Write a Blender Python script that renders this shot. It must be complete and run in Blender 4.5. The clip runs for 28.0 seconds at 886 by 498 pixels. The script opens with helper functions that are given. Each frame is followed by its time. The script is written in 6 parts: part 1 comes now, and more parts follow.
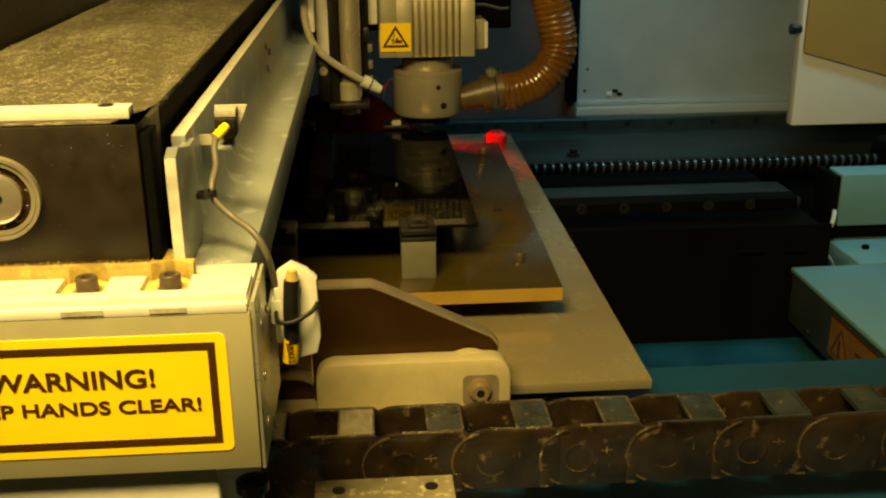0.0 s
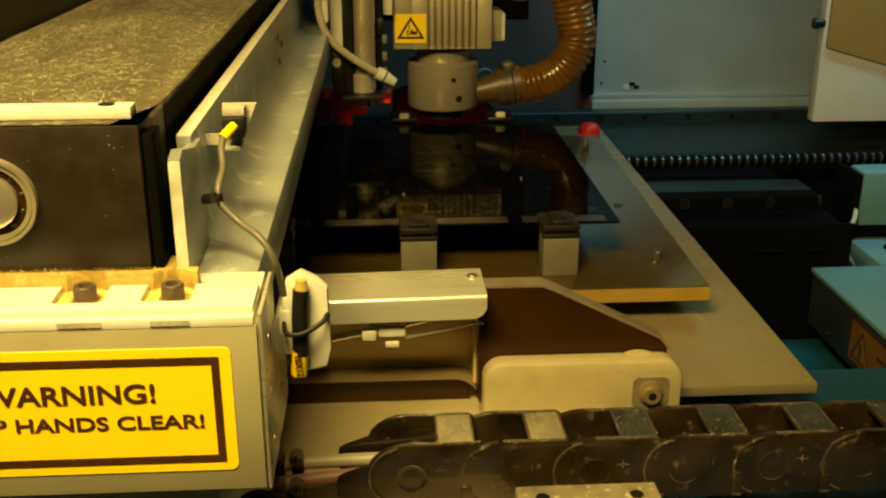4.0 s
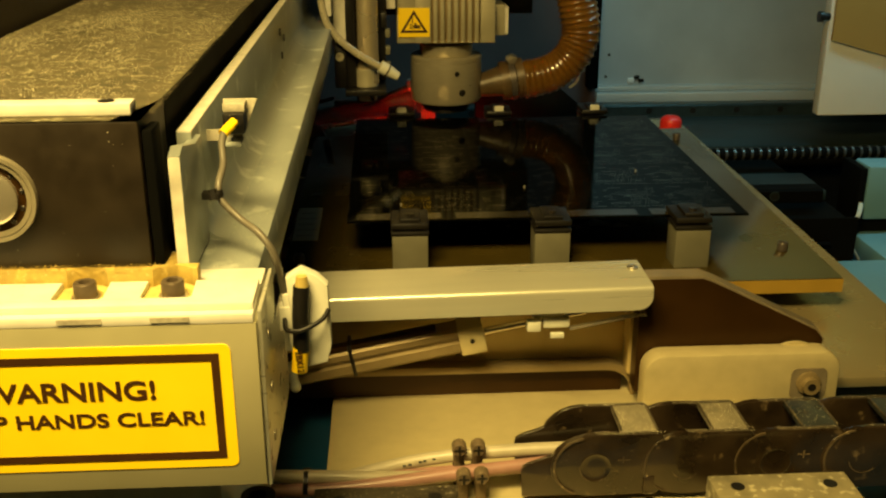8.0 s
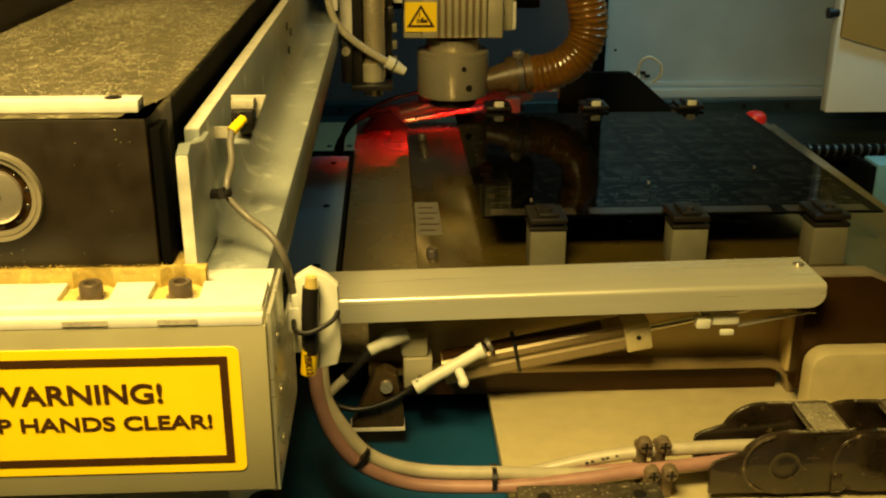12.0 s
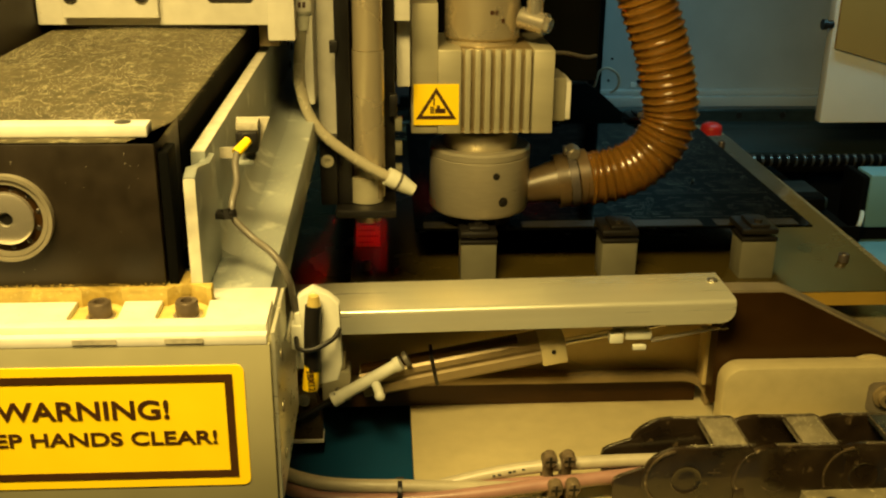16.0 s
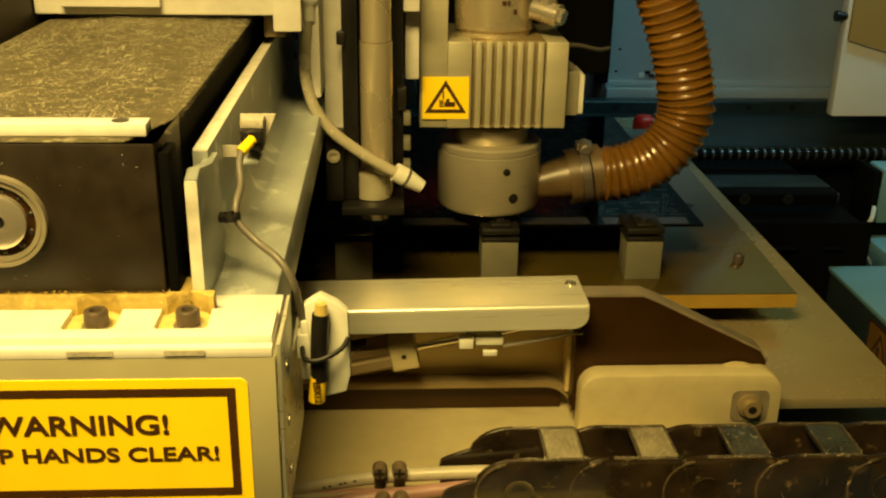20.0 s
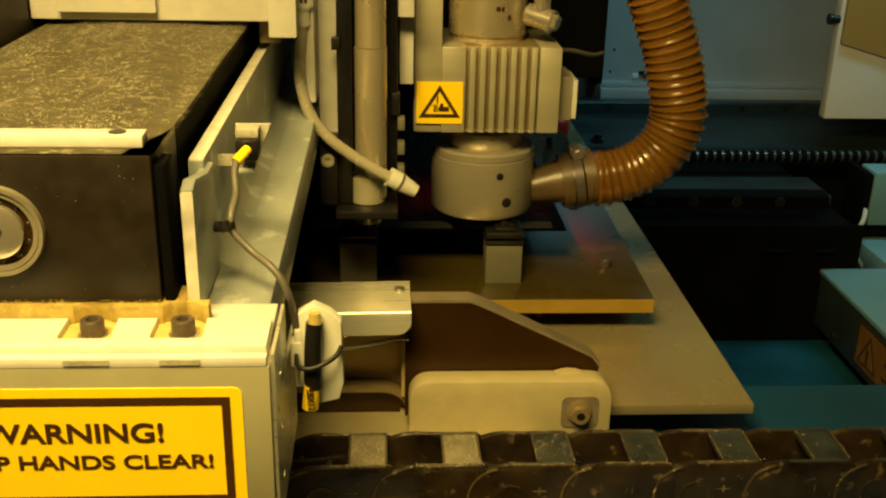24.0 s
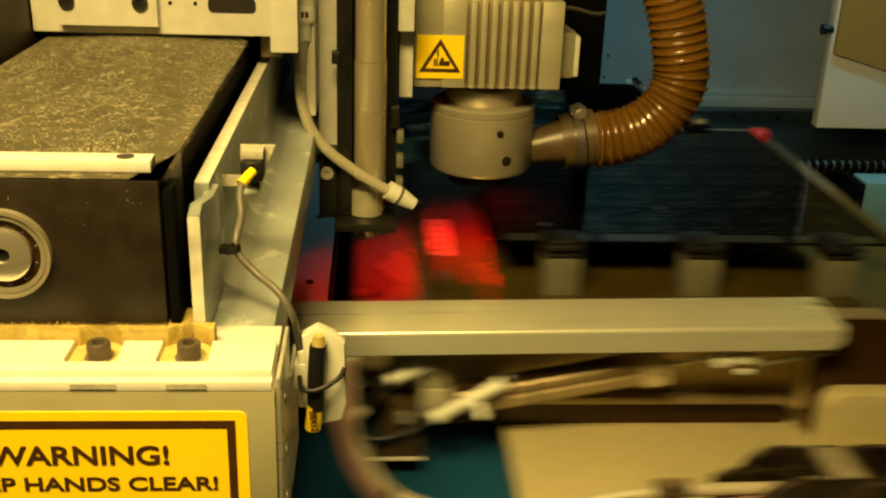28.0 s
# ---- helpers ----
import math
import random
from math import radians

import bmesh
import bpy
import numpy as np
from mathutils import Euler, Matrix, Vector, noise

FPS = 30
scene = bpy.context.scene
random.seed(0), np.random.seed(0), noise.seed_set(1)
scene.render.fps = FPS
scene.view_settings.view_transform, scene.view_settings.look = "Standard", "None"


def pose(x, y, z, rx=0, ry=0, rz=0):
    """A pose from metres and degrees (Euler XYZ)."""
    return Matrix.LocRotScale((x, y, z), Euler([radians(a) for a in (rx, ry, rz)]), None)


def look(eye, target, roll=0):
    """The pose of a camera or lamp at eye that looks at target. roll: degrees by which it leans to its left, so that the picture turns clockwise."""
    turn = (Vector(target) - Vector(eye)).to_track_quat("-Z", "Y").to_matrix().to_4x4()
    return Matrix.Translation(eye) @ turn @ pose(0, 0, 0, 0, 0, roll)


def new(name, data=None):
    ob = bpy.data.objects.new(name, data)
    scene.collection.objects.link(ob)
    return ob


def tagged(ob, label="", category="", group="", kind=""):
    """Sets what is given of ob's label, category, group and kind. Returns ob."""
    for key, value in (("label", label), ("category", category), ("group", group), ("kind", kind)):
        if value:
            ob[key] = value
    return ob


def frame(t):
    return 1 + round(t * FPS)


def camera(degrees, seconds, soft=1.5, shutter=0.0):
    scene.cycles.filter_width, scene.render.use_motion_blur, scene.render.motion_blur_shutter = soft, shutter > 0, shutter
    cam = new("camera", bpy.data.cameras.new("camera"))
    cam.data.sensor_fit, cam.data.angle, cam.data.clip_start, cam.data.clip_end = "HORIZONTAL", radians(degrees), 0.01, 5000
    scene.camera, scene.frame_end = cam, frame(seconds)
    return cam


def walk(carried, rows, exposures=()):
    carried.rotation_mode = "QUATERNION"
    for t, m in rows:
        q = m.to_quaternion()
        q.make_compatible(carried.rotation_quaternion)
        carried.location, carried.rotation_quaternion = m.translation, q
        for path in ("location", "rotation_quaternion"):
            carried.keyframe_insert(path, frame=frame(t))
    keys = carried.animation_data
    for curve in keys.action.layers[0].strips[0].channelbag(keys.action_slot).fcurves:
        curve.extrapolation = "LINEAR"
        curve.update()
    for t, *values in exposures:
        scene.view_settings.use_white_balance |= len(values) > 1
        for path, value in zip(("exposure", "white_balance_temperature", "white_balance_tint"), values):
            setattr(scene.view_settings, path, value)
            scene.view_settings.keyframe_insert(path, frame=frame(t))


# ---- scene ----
cam = camera(46.90, 28.0, soft=2.2, shutter=0.5)
PATH = [
    (0, pose(0.0649, -0.5107, 0.2152, 70.393, 0, -4.190) @ pose(0, 0, 0, 0, 0, -0.501)),
    (0.5, pose(0.0629, -0.5059, 0.2163, 70.566, 0, -4.228) @ pose(0, 0, 0, 0, 0, -0.455)),
    (1, pose(0.0626, -0.4987, 0.2185, 70.330, 0, -4.464) @ pose(0, 0, 0, 0, 0, -0.119)),
    (1.5, pose(0.0653, -0.4918, 0.2165, 70.076, 0, -4.455) @ pose(0, 0, 0, 0, 0, -0.073)),
    (2, pose(0.0626, -0.4878, 0.2160, 69.875, 0, -4.311) @ pose(0, 0, 0, 0, 0, 0.055)),
    (2.5, pose(0.0600, -0.4805, 0.2155, 69.837, 0, -4.025) @ pose(0, 0, 0, 0, 0, -0.115)),
    (3, pose(0.0611, -0.4760, 0.2153, 69.740, 0, -3.612) @ pose(0, 0, 0, 0, 0, -0.139)),
    (3.5, pose(0.0621, -0.4775, 0.2162, 69.788, 0, -3.635) @ pose(0, 0, 0, 0, 0, 0.010)),
    (5.5, pose(0.0676, -0.4699, 0.2146, 69.494, 0, -3.149) @ pose(0, 0, 0, 0, 0, -0.109)),
    (6, pose(0.0681, -0.4742, 0.2178, 69.555, 0, -3.166) @ pose(0, 0, 0, 0, 0, -0.177)),
    (6.5, pose(0.0651, -0.4761, 0.2176, 69.530, 0, -3.104) @ pose(0, 0, 0, 0, 0, -0.141)),
    (7, pose(0.0639, -0.4774, 0.2171, 69.481, 0, -3.145) @ pose(0, 0, 0, 0, 0, -0.018)),
    (7.5, pose(0.0646, -0.4768, 0.2168, 69.369, 0, -3.197) @ pose(0, 0, 0, 0, 0, -0.217)),
    (8, pose(0.0659, -0.4748, 0.2173, 69.354, 0, -3.257) @ pose(0, 0, 0, 0, 0, -0.082)),
    (8.5, pose(0.0669, -0.4697, 0.2137, 69.076, 0, -3.216) @ pose(0, 0, 0, 0, 0, 0.045)),
    (9, pose(0.0650, -0.4680, 0.2137, 69.338, 0, -3.047) @ pose(0, 0, 0, 0, 0, 0.125)),
    (9.5, pose(0.0647, -0.4659, 0.2132, 69.353, 0, -3.115) @ pose(0, 0, 0, 0, 0, 0.081)),
    (10, pose(0.0666, -0.4625, 0.2117, 69.281, 0, -3.196) @ pose(0, 0, 0, 0, 0, 0.050)),
    (10.5, pose(0.0682, -0.4611, 0.2120, 69.067, 0, -3.109) @ pose(0, 0, 0, 0, 0, -0.046)),
    (11, pose(0.0666, -0.4611, 0.2133, 68.980, 0, -2.994) @ pose(0, 0, 0, 0, 0, 0.165)),
    (11.5, pose(0.0630, -0.4631, 0.2151, 69.025, 0, -3.141) @ pose(0, 0, 0, 0, 0, 0.106)),
    (12, pose(0.0607, -0.4627, 0.2172, 69.008, 0, -3.143) @ pose(0, 0, 0, 0, 0, 0.208)),
    (12.5, pose(0.0682, -0.4503, 0.2203, 68.448, 0, -3.334) @ pose(0, 0, 0, 0, 0, 0.190)),
    (13, pose(0.0713, -0.4440, 0.2180, 68.287, 0, -2.988) @ pose(0, 0, 0, 0, 0, 0.173)),
    (13.5, pose(0.0681, -0.4511, 0.2238, 68.738, 0, -2.762) @ pose(0, 0, 0, 0, 0, 0.192)),
    (15.5, pose(0.0600, -0.4717, 0.2320, 69.117, 0, -3.358) @ pose(0, 0, 0, 0, 0, 0.480)),
    (16, pose(0.0587, -0.4740, 0.2320, 69.170, 0, -3.341) @ pose(0, 0, 0, 0, 0, 0.517)),
    (16.5, pose(0.0586, -0.4726, 0.2333, 69.185, 0, -3.353) @ pose(0, 0, 0, 0, 0, 0.600)),
    (17, pose(0.0583, -0.4698, 0.2305, 69.078, 0, -3.210) @ pose(0, 0, 0, 0, 0, 0.575)),
    (17.5, pose(0.0551, -0.4693, 0.2322, 69.059, 0, -3.241) @ pose(0, 0, 0, 0, 0, 0.643)),
    (18, pose(0.0543, -0.4638, 0.2292, 68.814, 0, -3.264) @ pose(0, 0, 0, 0, 0, 0.860)),
    (18.5, pose(0.0523, -0.4588, 0.2281, 68.778, 0, -3.291) @ pose(0, 0, 0, 0, 0, 0.958)),
    (19, pose(0.0508, -0.4537, 0.2286, 68.621, 0, -3.130) @ pose(0, 0, 0, 0, 0, 1.056)),
    (19.5, pose(0.0505, -0.4459, 0.2278, 68.520, 0, -3.134) @ pose(0, 0, 0, 0, 0, 1.098)),
    (20, pose(0.0532, -0.4429, 0.2311, 68.469, 0, -3.274) @ pose(0, 0, 0, 0, 0, 0.915)),
    (20.5, pose(0.0555, -0.4476, 0.2349, 68.453, 0, -3.593) @ pose(0, 0, 0, 0, 0, 1.178)),
    (21, pose(0.0542, -0.4529, 0.2363, 68.453, 0, -3.608) @ pose(0, 0, 0, 0, 0, 1.151)),
    (21.5, pose(0.0542, -0.4543, 0.2390, 68.558, 0, -3.625) @ pose(0, 0, 0, 0, 0, 1.198)),
    (23.5, pose(0.0570, -0.4454, 0.2410, 68.372, 0, -3.569) @ pose(0, 0, 0, 0, 0, 1.210)),
    (24, pose(0.0536, -0.4463, 0.2408, 68.256, 0, -3.637) @ pose(0, 0, 0, 0, 0, 1.336)),
    (24.5, pose(0.0516, -0.4507, 0.2439, 68.328, 0, -3.736) @ pose(0, 0, 0, 0, 0, 1.385)),
    (25, pose(0.0488, -0.4497, 0.2414, 68.088, 0, -3.956) @ pose(0, 0, 0, 0, 0, 1.664)),
    (25.5, pose(0.0454, -0.4465, 0.2440, 67.964, 0, -3.969) @ pose(0, 0, 0, 0, 0, 1.943)),
    (26, pose(0.0453, -0.4462, 0.2422, 68.114, 0, -3.866) @ pose(0, 0, 0, 0, 0, 1.786)),
    (26.5, pose(0.0458, -0.4480, 0.2443, 68.178, 0, -3.825) @ pose(0, 0, 0, 0, 0, 1.742)),
    (27, pose(0.0454, -0.4470, 0.2467, 68.043, 0, -3.813) @ pose(0, 0, 0, 0, 0, 1.774)),
    (27.5, pose(0.0430, -0.4440, 0.2560, 68.185, 0, -3.904) @ pose(0, 0, 0, 0, 0, 1.916)),
    (28, pose(0.0456, -0.4456, 0.2560, 68.161, 0, -4.266) @ pose(0, 0, 0, 0, 0, 2.105)),
]
walk(cam, PATH, [(0, 0.0), (13.2, 0.0), (15.0, -0.10), (22.0, -0.16), (25.0, -0.26), (28.0, -0.24)])

# ---------------------------------------------------------------- light
world = bpy.data.worlds.new("world")
scene.world = world
world.use_nodes = True
world.node_tree.nodes["Background"].inputs[0].default_value = (0.55, 0.75, 0.8, 1)
world.node_tree.nodes["Background"].inputs[1].default_value = 0.004


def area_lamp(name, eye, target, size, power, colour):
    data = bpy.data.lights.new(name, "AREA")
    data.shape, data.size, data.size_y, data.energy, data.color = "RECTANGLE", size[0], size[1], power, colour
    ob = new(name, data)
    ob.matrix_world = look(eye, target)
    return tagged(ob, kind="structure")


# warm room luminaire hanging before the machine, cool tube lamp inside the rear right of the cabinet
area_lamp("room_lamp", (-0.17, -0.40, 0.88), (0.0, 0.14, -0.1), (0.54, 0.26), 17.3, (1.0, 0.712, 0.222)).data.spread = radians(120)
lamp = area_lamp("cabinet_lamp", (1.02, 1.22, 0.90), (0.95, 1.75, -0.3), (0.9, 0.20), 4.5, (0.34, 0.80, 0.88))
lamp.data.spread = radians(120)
scene.view_settings.exposure = 0.0


# ---------------------------------------------------------------- materials
def material(name, base, rough=0.5, metal=0.0, var=0.25, scale=60.0, bump=0.15, dust=0.0, dust_col=(0.55, 0.5, 0.36),
             streak=None, transmission=0.0, coat=0.0, emit=None, second=None, spec=0.5):
    """Principled surface: base colour varied by two noises, optional streaks along an axis and pale dust on top."""
    m = bpy.data.materials.new(name)
    m.use_nodes = True
    nt = m.node_tree
    b = nt.nodes["Principled BSDF"]
    link = nt.links.new
    tc = nt.nodes.new("ShaderNodeTexCoord")
    mp = nt.nodes.new("ShaderNodeMapping")
    link(tc.outputs["Object"], mp.inputs[0])
    if streak:
        mp.inputs["Scale"].default_value = streak
    n1 = nt.nodes.new("ShaderNodeTexNoise")
    n1.inputs["Scale"].default_value, n1.inputs["Detail"].default_value = scale, 6
    link(mp.outputs[0], n1.inputs["Vector"])
    n2 = nt.nodes.new("ShaderNodeTexNoise")
    n2.inputs["Scale"].default_value, n2.inputs["Detail"].default_value = scale / 9, 3
    link(tc.outputs["Object"], n2.inputs["Vector"])
    mul = nt.nodes.new("ShaderNodeMath")
    mul.operation = "MULTIPLY_ADD"
    link(n1.outputs[0], mul.inputs[0])
    mul.inputs[1].default_value = 0.5
    half = nt.nodes.new("ShaderNodeMath")
    half.operation = "MULTIPLY"
    link(n2.outputs[0], half.inputs[0])
    half.inputs[1].default_value = 0.5
    link(half.outputs[0], mul.inputs[2])
    ramp = nt.nodes.new("ShaderNodeValToRGB")
    lo = [c * (1 - var) for c in base]
    hi = [min(1, c * (1 + var * 0.6)) for c in (second or base)]
    ramp.color_ramp.elements[0].position, ramp.color_ramp.elements[0].color = 0.35, (*lo, 1)
    ramp.color_ramp.elements[1].position, ramp.color_ramp.elements[1].color = 0.65, (*hi, 1)
    link(mul.outputs[0], ramp.inputs[0])
    col = ramp.outputs[0]
    if dust:
        n3 = nt.nodes.new("ShaderNodeTexNoise")
        n3.inputs["Scale"].default_value, n3.inputs["Detail"].default_value = scale * 2.5, 8
        link(tc.outputs["Object"], n3.inputs["Vector"])
        r3 = nt.nodes.new("ShaderNodeValToRGB")
        r3.color_ramp.elements[0].position, r3.color_ramp.elements[1].position = 0.72 - 0.3 * dust, 0.85 - 0.2 * dust
        link(n3.outputs[0], r3.inputs[0])
        mix = nt.nodes.new("ShaderNodeMix")
        mix.data_type = "RGBA"
        link(r3.outputs[0], mix.inputs[0])
        link(col, mix.inputs[6])
        mix.inputs[7].default_value = (*dust_col, 1)
        col = mix.outputs[2]
    link(col, b.inputs["Base Color"])
    rr = nt.nodes.new("ShaderNodeMapRange")
    rr.inputs[3].default_value, rr.inputs[4].default_value = max(0.03, rough - 0.12), min(1, rough + 0.12)
    link(n1.outputs[0], rr.inputs[0])
    link(rr.outputs[0], b.inputs["Roughness"])
    b.inputs["Metallic"].default_value, b.inputs["Specular IOR Level"].default_value = metal, spec
    b.inputs["Transmission Weight"].default_value = transmission
    b.inputs["Coat Weight"].default_value = coat
    if emit:
        b.inputs["Emission Color"].default_value, b.inputs["Emission Strength"].default_value = (*emit[:3], 1), emit[3]
    if bump:
        bp = nt.nodes.new("ShaderNodeBump")
        bp.inputs["Strength"].default_value, bp.inputs["Distance"].default_value = bump, 0.0006
        link(n1.outputs[0], bp.inputs["Height"])
        link(bp.outputs[0], b.inputs["Normal"])
    return m


CREAM = material("cream_paint", (0.70, 0.685, 0.61), 0.45, 0, 0.12, 90, 0.08, 0.12, (0.47, 0.42, 0.29))
EDGE = material("bare_plate_edge", (0.24, 0.20, 0.135), 0.42, 0.25, 0.25, 60, 0.08)
HEAD_PAINT = material("grey_white_head_paint", (0.62, 0.60, 0.52), 0.42, 0, 0.12, 70, 0.06, 0.08, (0.4, 0.36, 0.26))
ALU = material("brushed_aluminium", (0.65, 0.64, 0.51), 0.30, 0.55, 0.10, 70, 0.05, streak=(0.05, 1, 1.6))
ALU_DULL = material("dull_aluminium", (0.42, 0.39, 0.27), 0.44, 0.35, 0.18, 45, 0.1, streak=(0.12, 1, 1))
FRONT = material("grey_olive_plate", (0.40, 0.375, 0.225), 0.42, 0.25, 0.08, 30, 0.05)
RING = material("bearing_steel", (0.40, 0.36, 0.26), 0.35, 0.5, 0.2, 60, 0.05)
ALU_FLANGE = material("scuffed_aluminium", (0.365, 0.40, 0.37), 0.34, 0.22, 0.40, 16, 0.10, 0.42, (0.70, 0.74, 0.66), streak=(1, 0.5, 0.8))
STEEL = material("polished_steel", (0.74, 0.68, 0.56), 0.24, 0.8, 0.10, 40, 0.03)
DARK_STEEL = material("blackened_steel", (0.05, 0.045, 0.04), 0.35, 0.7, 0.3, 80, 0.1)
BLACK = material("black_coat", (0.019, 0.0135, 0.0075), 0.45, 0, 0.4, 70, 0.1, 0.08, (0.22, 0.19, 0.12), spec=0.3)
BLACK_CLEAN = material("black_plastic", (0.009, 0.008, 0.007), 0.4, 0, 0.3, 60, 0.06, spec=0.4)
CHAIN = material("dusty_black_nylon", (0.024, 0.0155, 0.0080), 0.30, 0, 0.75, 34, 0.38, 0.36, (0.150, 0.108, 0.058), coat=0.6)
# dusty rims and bars, and the bright line painted on each latch
CHAIN_EDGE = material("dusty_nylon_and_glint", (0.060, 0.048, 0.030), 0.38, 0, 0.6, 140, 0.3, 0.46, (0.40, 0.35, 0.23))
# dust-free nylon; its blue-grey tint paints in the teal lamp's reflection
CHAIN_CLEAN = material("clean_black_nylon_teal_sheen", (0.026, 0.030, 0.030), 0.30, 0, 0.4, 60, 0.15, 0.06, (0.3, 0.3, 0.25))
# pale nylon for painted rim highlights and the moulded marks
CHAIN_GLINT_MARK = material("nylon_glint_and_mark", (0.080, 0.058, 0.032), 0.30, 0, 0.7, 60, 0.25, 0.45, (0.40, 0.32, 0.20))
SIGN_EDGE = material("pale_dusty_and_lit_edge", (0.70, 0.67, 0.55), 0.4, 0.2, 0.3, 80, 0.1)
CHAIN_BAR = material("dust_caked_crossbar", (0.20, 0.175, 0.11), 0.7, 0, 0.35, 70, 0.4, 0.42, (0.36, 0.32, 0.21))
BAND = material("dust_covered_band", (0.18, 0.155, 0.085), 0.85, 0, 0.45, 60, 0.3, 0.52, (0.52, 0.47, 0.29))
DUST = material("milling_dust", (0.80, 0.74, 0.52), 0.9, 0, 0.25, 200, 0.3)
YELLOW_DUST = material("yellow_milling_dust", (0.42, 0.31, 0.075), 0.9, 0, 0.35, 150, 0.5, 0.4, (0.58, 0.47, 0.18))
TRAY = material("amber_laminate", (0.086, 0.061, 0.011), 0.24, 0.38, 0.25, 18, 0.03, 0.05, (0.14, 0.10, 0.035), coat=1.0)
TRAY.node_tree.nodes["Principled BSDF"].inputs["Coat Roughness"].default_value = 0.16
TRAY_EDGE = material("laminate_edge", (0.30, 0.19, 0.025), 0.5, 0, 0.15, 40, 0.1)
PCB = material("dark_solder_mask", (0.0010, 0.0011, 0.0010), 0.07, 0, 0.4, 30, 0.02, spec=0.02)
PAD = material("tinned_pad", (0.42, 0.38, 0.27), 0.08, 0.98, 0.4, 300, 0.0)
for polished in (PCB, PAD):
    next(n for n in polished.node_tree.nodes if n.type == "MAP_RANGE").inputs[4].default_value = 0.09
PCB_REFLECTION = material("edge_reflection_tone", (0.03, 0.026, 0.016), 0.22, 0.2, 0.35, 140, 0.1)
POST = material("grey_nylon_post", (0.13, 0.125, 0.085), 0.5, 0, 0.14, 50, 0.08)
GUSSET = material("dark_anodised_plate", (0.036, 0.0165, 0.003), 0.36, 0.2, 0.3, 25, 0.05, 0.06, (0.22, 0.15, 0.07), spec=0.2)
HINGE = material("machined_cover", (0.50, 0.43, 0.235), 0.40, 0.22, 0.10, 70, 0.05)
PLATE = material("ground_plate", (0.42, 0.345, 0.188), 0.26, 0.58, 0.12, 12, 0.04, 0.05, (0.50, 0.44, 0.28))
YELLOW = material("yellow_vinyl", (0.95, 0.66, 0.005), 0.4, 0, 0.05, 40, 0.0)
INK = material("black_ink", (0.050, 0.019, 0.004), 0.45, 0, 0.2, 90, 0.0)
GREY_MARK = material("worn_grey_print", (0.42, 0.39, 0.30), 0.6, 0, 0.35, 400, 0.05)
NYLON = material("white_nylon", (0.60, 0.60, 0.50), 0.45, 0, 0.14, 60, 0.05)
BRASS = material("brass", (0.85, 0.66, 0.20), 0.25, 0.5, 0.12, 60, 0.02)
WIRE = material("grey_cable", (0.10, 0.09, 0.07), 0.45, 0, 0.2, 80, 0.05)
BEIGE_WIRE = material("beige_cable", (0.38, 0.34, 0.24), 0.4, 0, 0.2, 60, 0.05, 0.12, (0.3, 0.25, 0.15))
PINK_WIRE = material("pink_cable", (0.30, 0.165, 0.135), 0.40, 0, 0.25, 60, 0.05, 0.1, (0.28, 0.2, 0.15))
TUBE = material("milky_tube", (0.46, 0.42, 0.30), 0.25, 0, 0.15, 60, 0.0, transmission=0.25, coat=0.4)
HOSE = material("amber_hose", (0.55, 0.27, 0.040), 0.24, 0, 0.40, 22, 0.03, transmission=0.72, coat=0.15)
ELBOW = material("clear_dusty_spout", (0.38, 0.27, 0.13), 0.36, 0, 0.4, 40, 0.1, 0.08, (0.36, 0.30, 0.18), transmission=0.82)
ROD = material("ground_rod_steel", (0.70, 0.60, 0.40), 0.27, 0.72, 0.03, 20, 0.0)
COLLAR = material("turned_collar", (0.42, 0.38, 0.28), 0.34, 0.5, 0.10, 60, 0.05, streak=(1, 1, 6))
BARREL = material("drawn_cylinder_tube", (0.25, 0.19, 0.095), 0.44, 0.35, 0.15, 60, 0.03)
PANEL = material("gold_grey_sheet", (0.56, 0.44, 0.20), 0.42, 0.2, 0.14, 30, 0.06)
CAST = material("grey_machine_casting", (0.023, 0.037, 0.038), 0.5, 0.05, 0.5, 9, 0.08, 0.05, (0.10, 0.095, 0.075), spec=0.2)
# near-black for dark parts, and for shade painted into bed and gaps
DARK_AND_SHADE = material("dark_parts_and_shade", (0.004, 0.0042, 0.004), 0.65, 0, 0.4, 12, 0.1, spec=0.03)
RAIL = material("ground_rail_steel", (0.036, 0.055, 0.056), 0.32, 0.4, 0.3, 50, 0.03, spec=0.3)
SHEET = material("grey_sheet_metal", (0.50, 0.565, 0.575), 0.42, 0.2, 0.16, 7, 0.05, 0.06, (0.6, 0.65, 0.65))
# grey sheet with a reddish base that paints in distant warm light
SHEET_DARK = material("grey_sheet_warm_tint", (0.165, 0.108, 0.096), 0.5, 0.1, 0.25, 6, 0.05, spec=0.3)
BED_BEIGE = material("beige_cover_paint", (0.50, 0.37, 0.19), 0.5, 0, 0.15, 30, 0.05)
WHITE_PANEL = material("white_panel_paint", (0.80, 0.82, 0.80), 0.45, 0, 0.05, 12, 0.03)
TAN = material("orange_brown_panel_paint", (0.40, 0.23, 0.06), 0.6, 0, 0.08, 10, 0.03, spec=0.2)
# yellow label on the box's shaded side, darkened in its colour
SHADED_LABEL = material("shaded_orange_print", (0.17, 0.085, 0.005), 0.5, 0, 0.25, 30, 0.03)
BLUE_BOX = material("pale_blue_paint", (0.155, 0.315, 0.35), 0.5, 0, 0.10, 14, 0.04)
SUMP = material("dark_teal_paint", (0.008, 0.064, 0.105), 0.5, 0, 0.6, 7, 0.08, spec=0.15)
TROUGH = material("teal_trough_paint", (0.006, 0.052, 0.120), 0.45, 0, 0.35, 9, 0.08, spec=0.3)
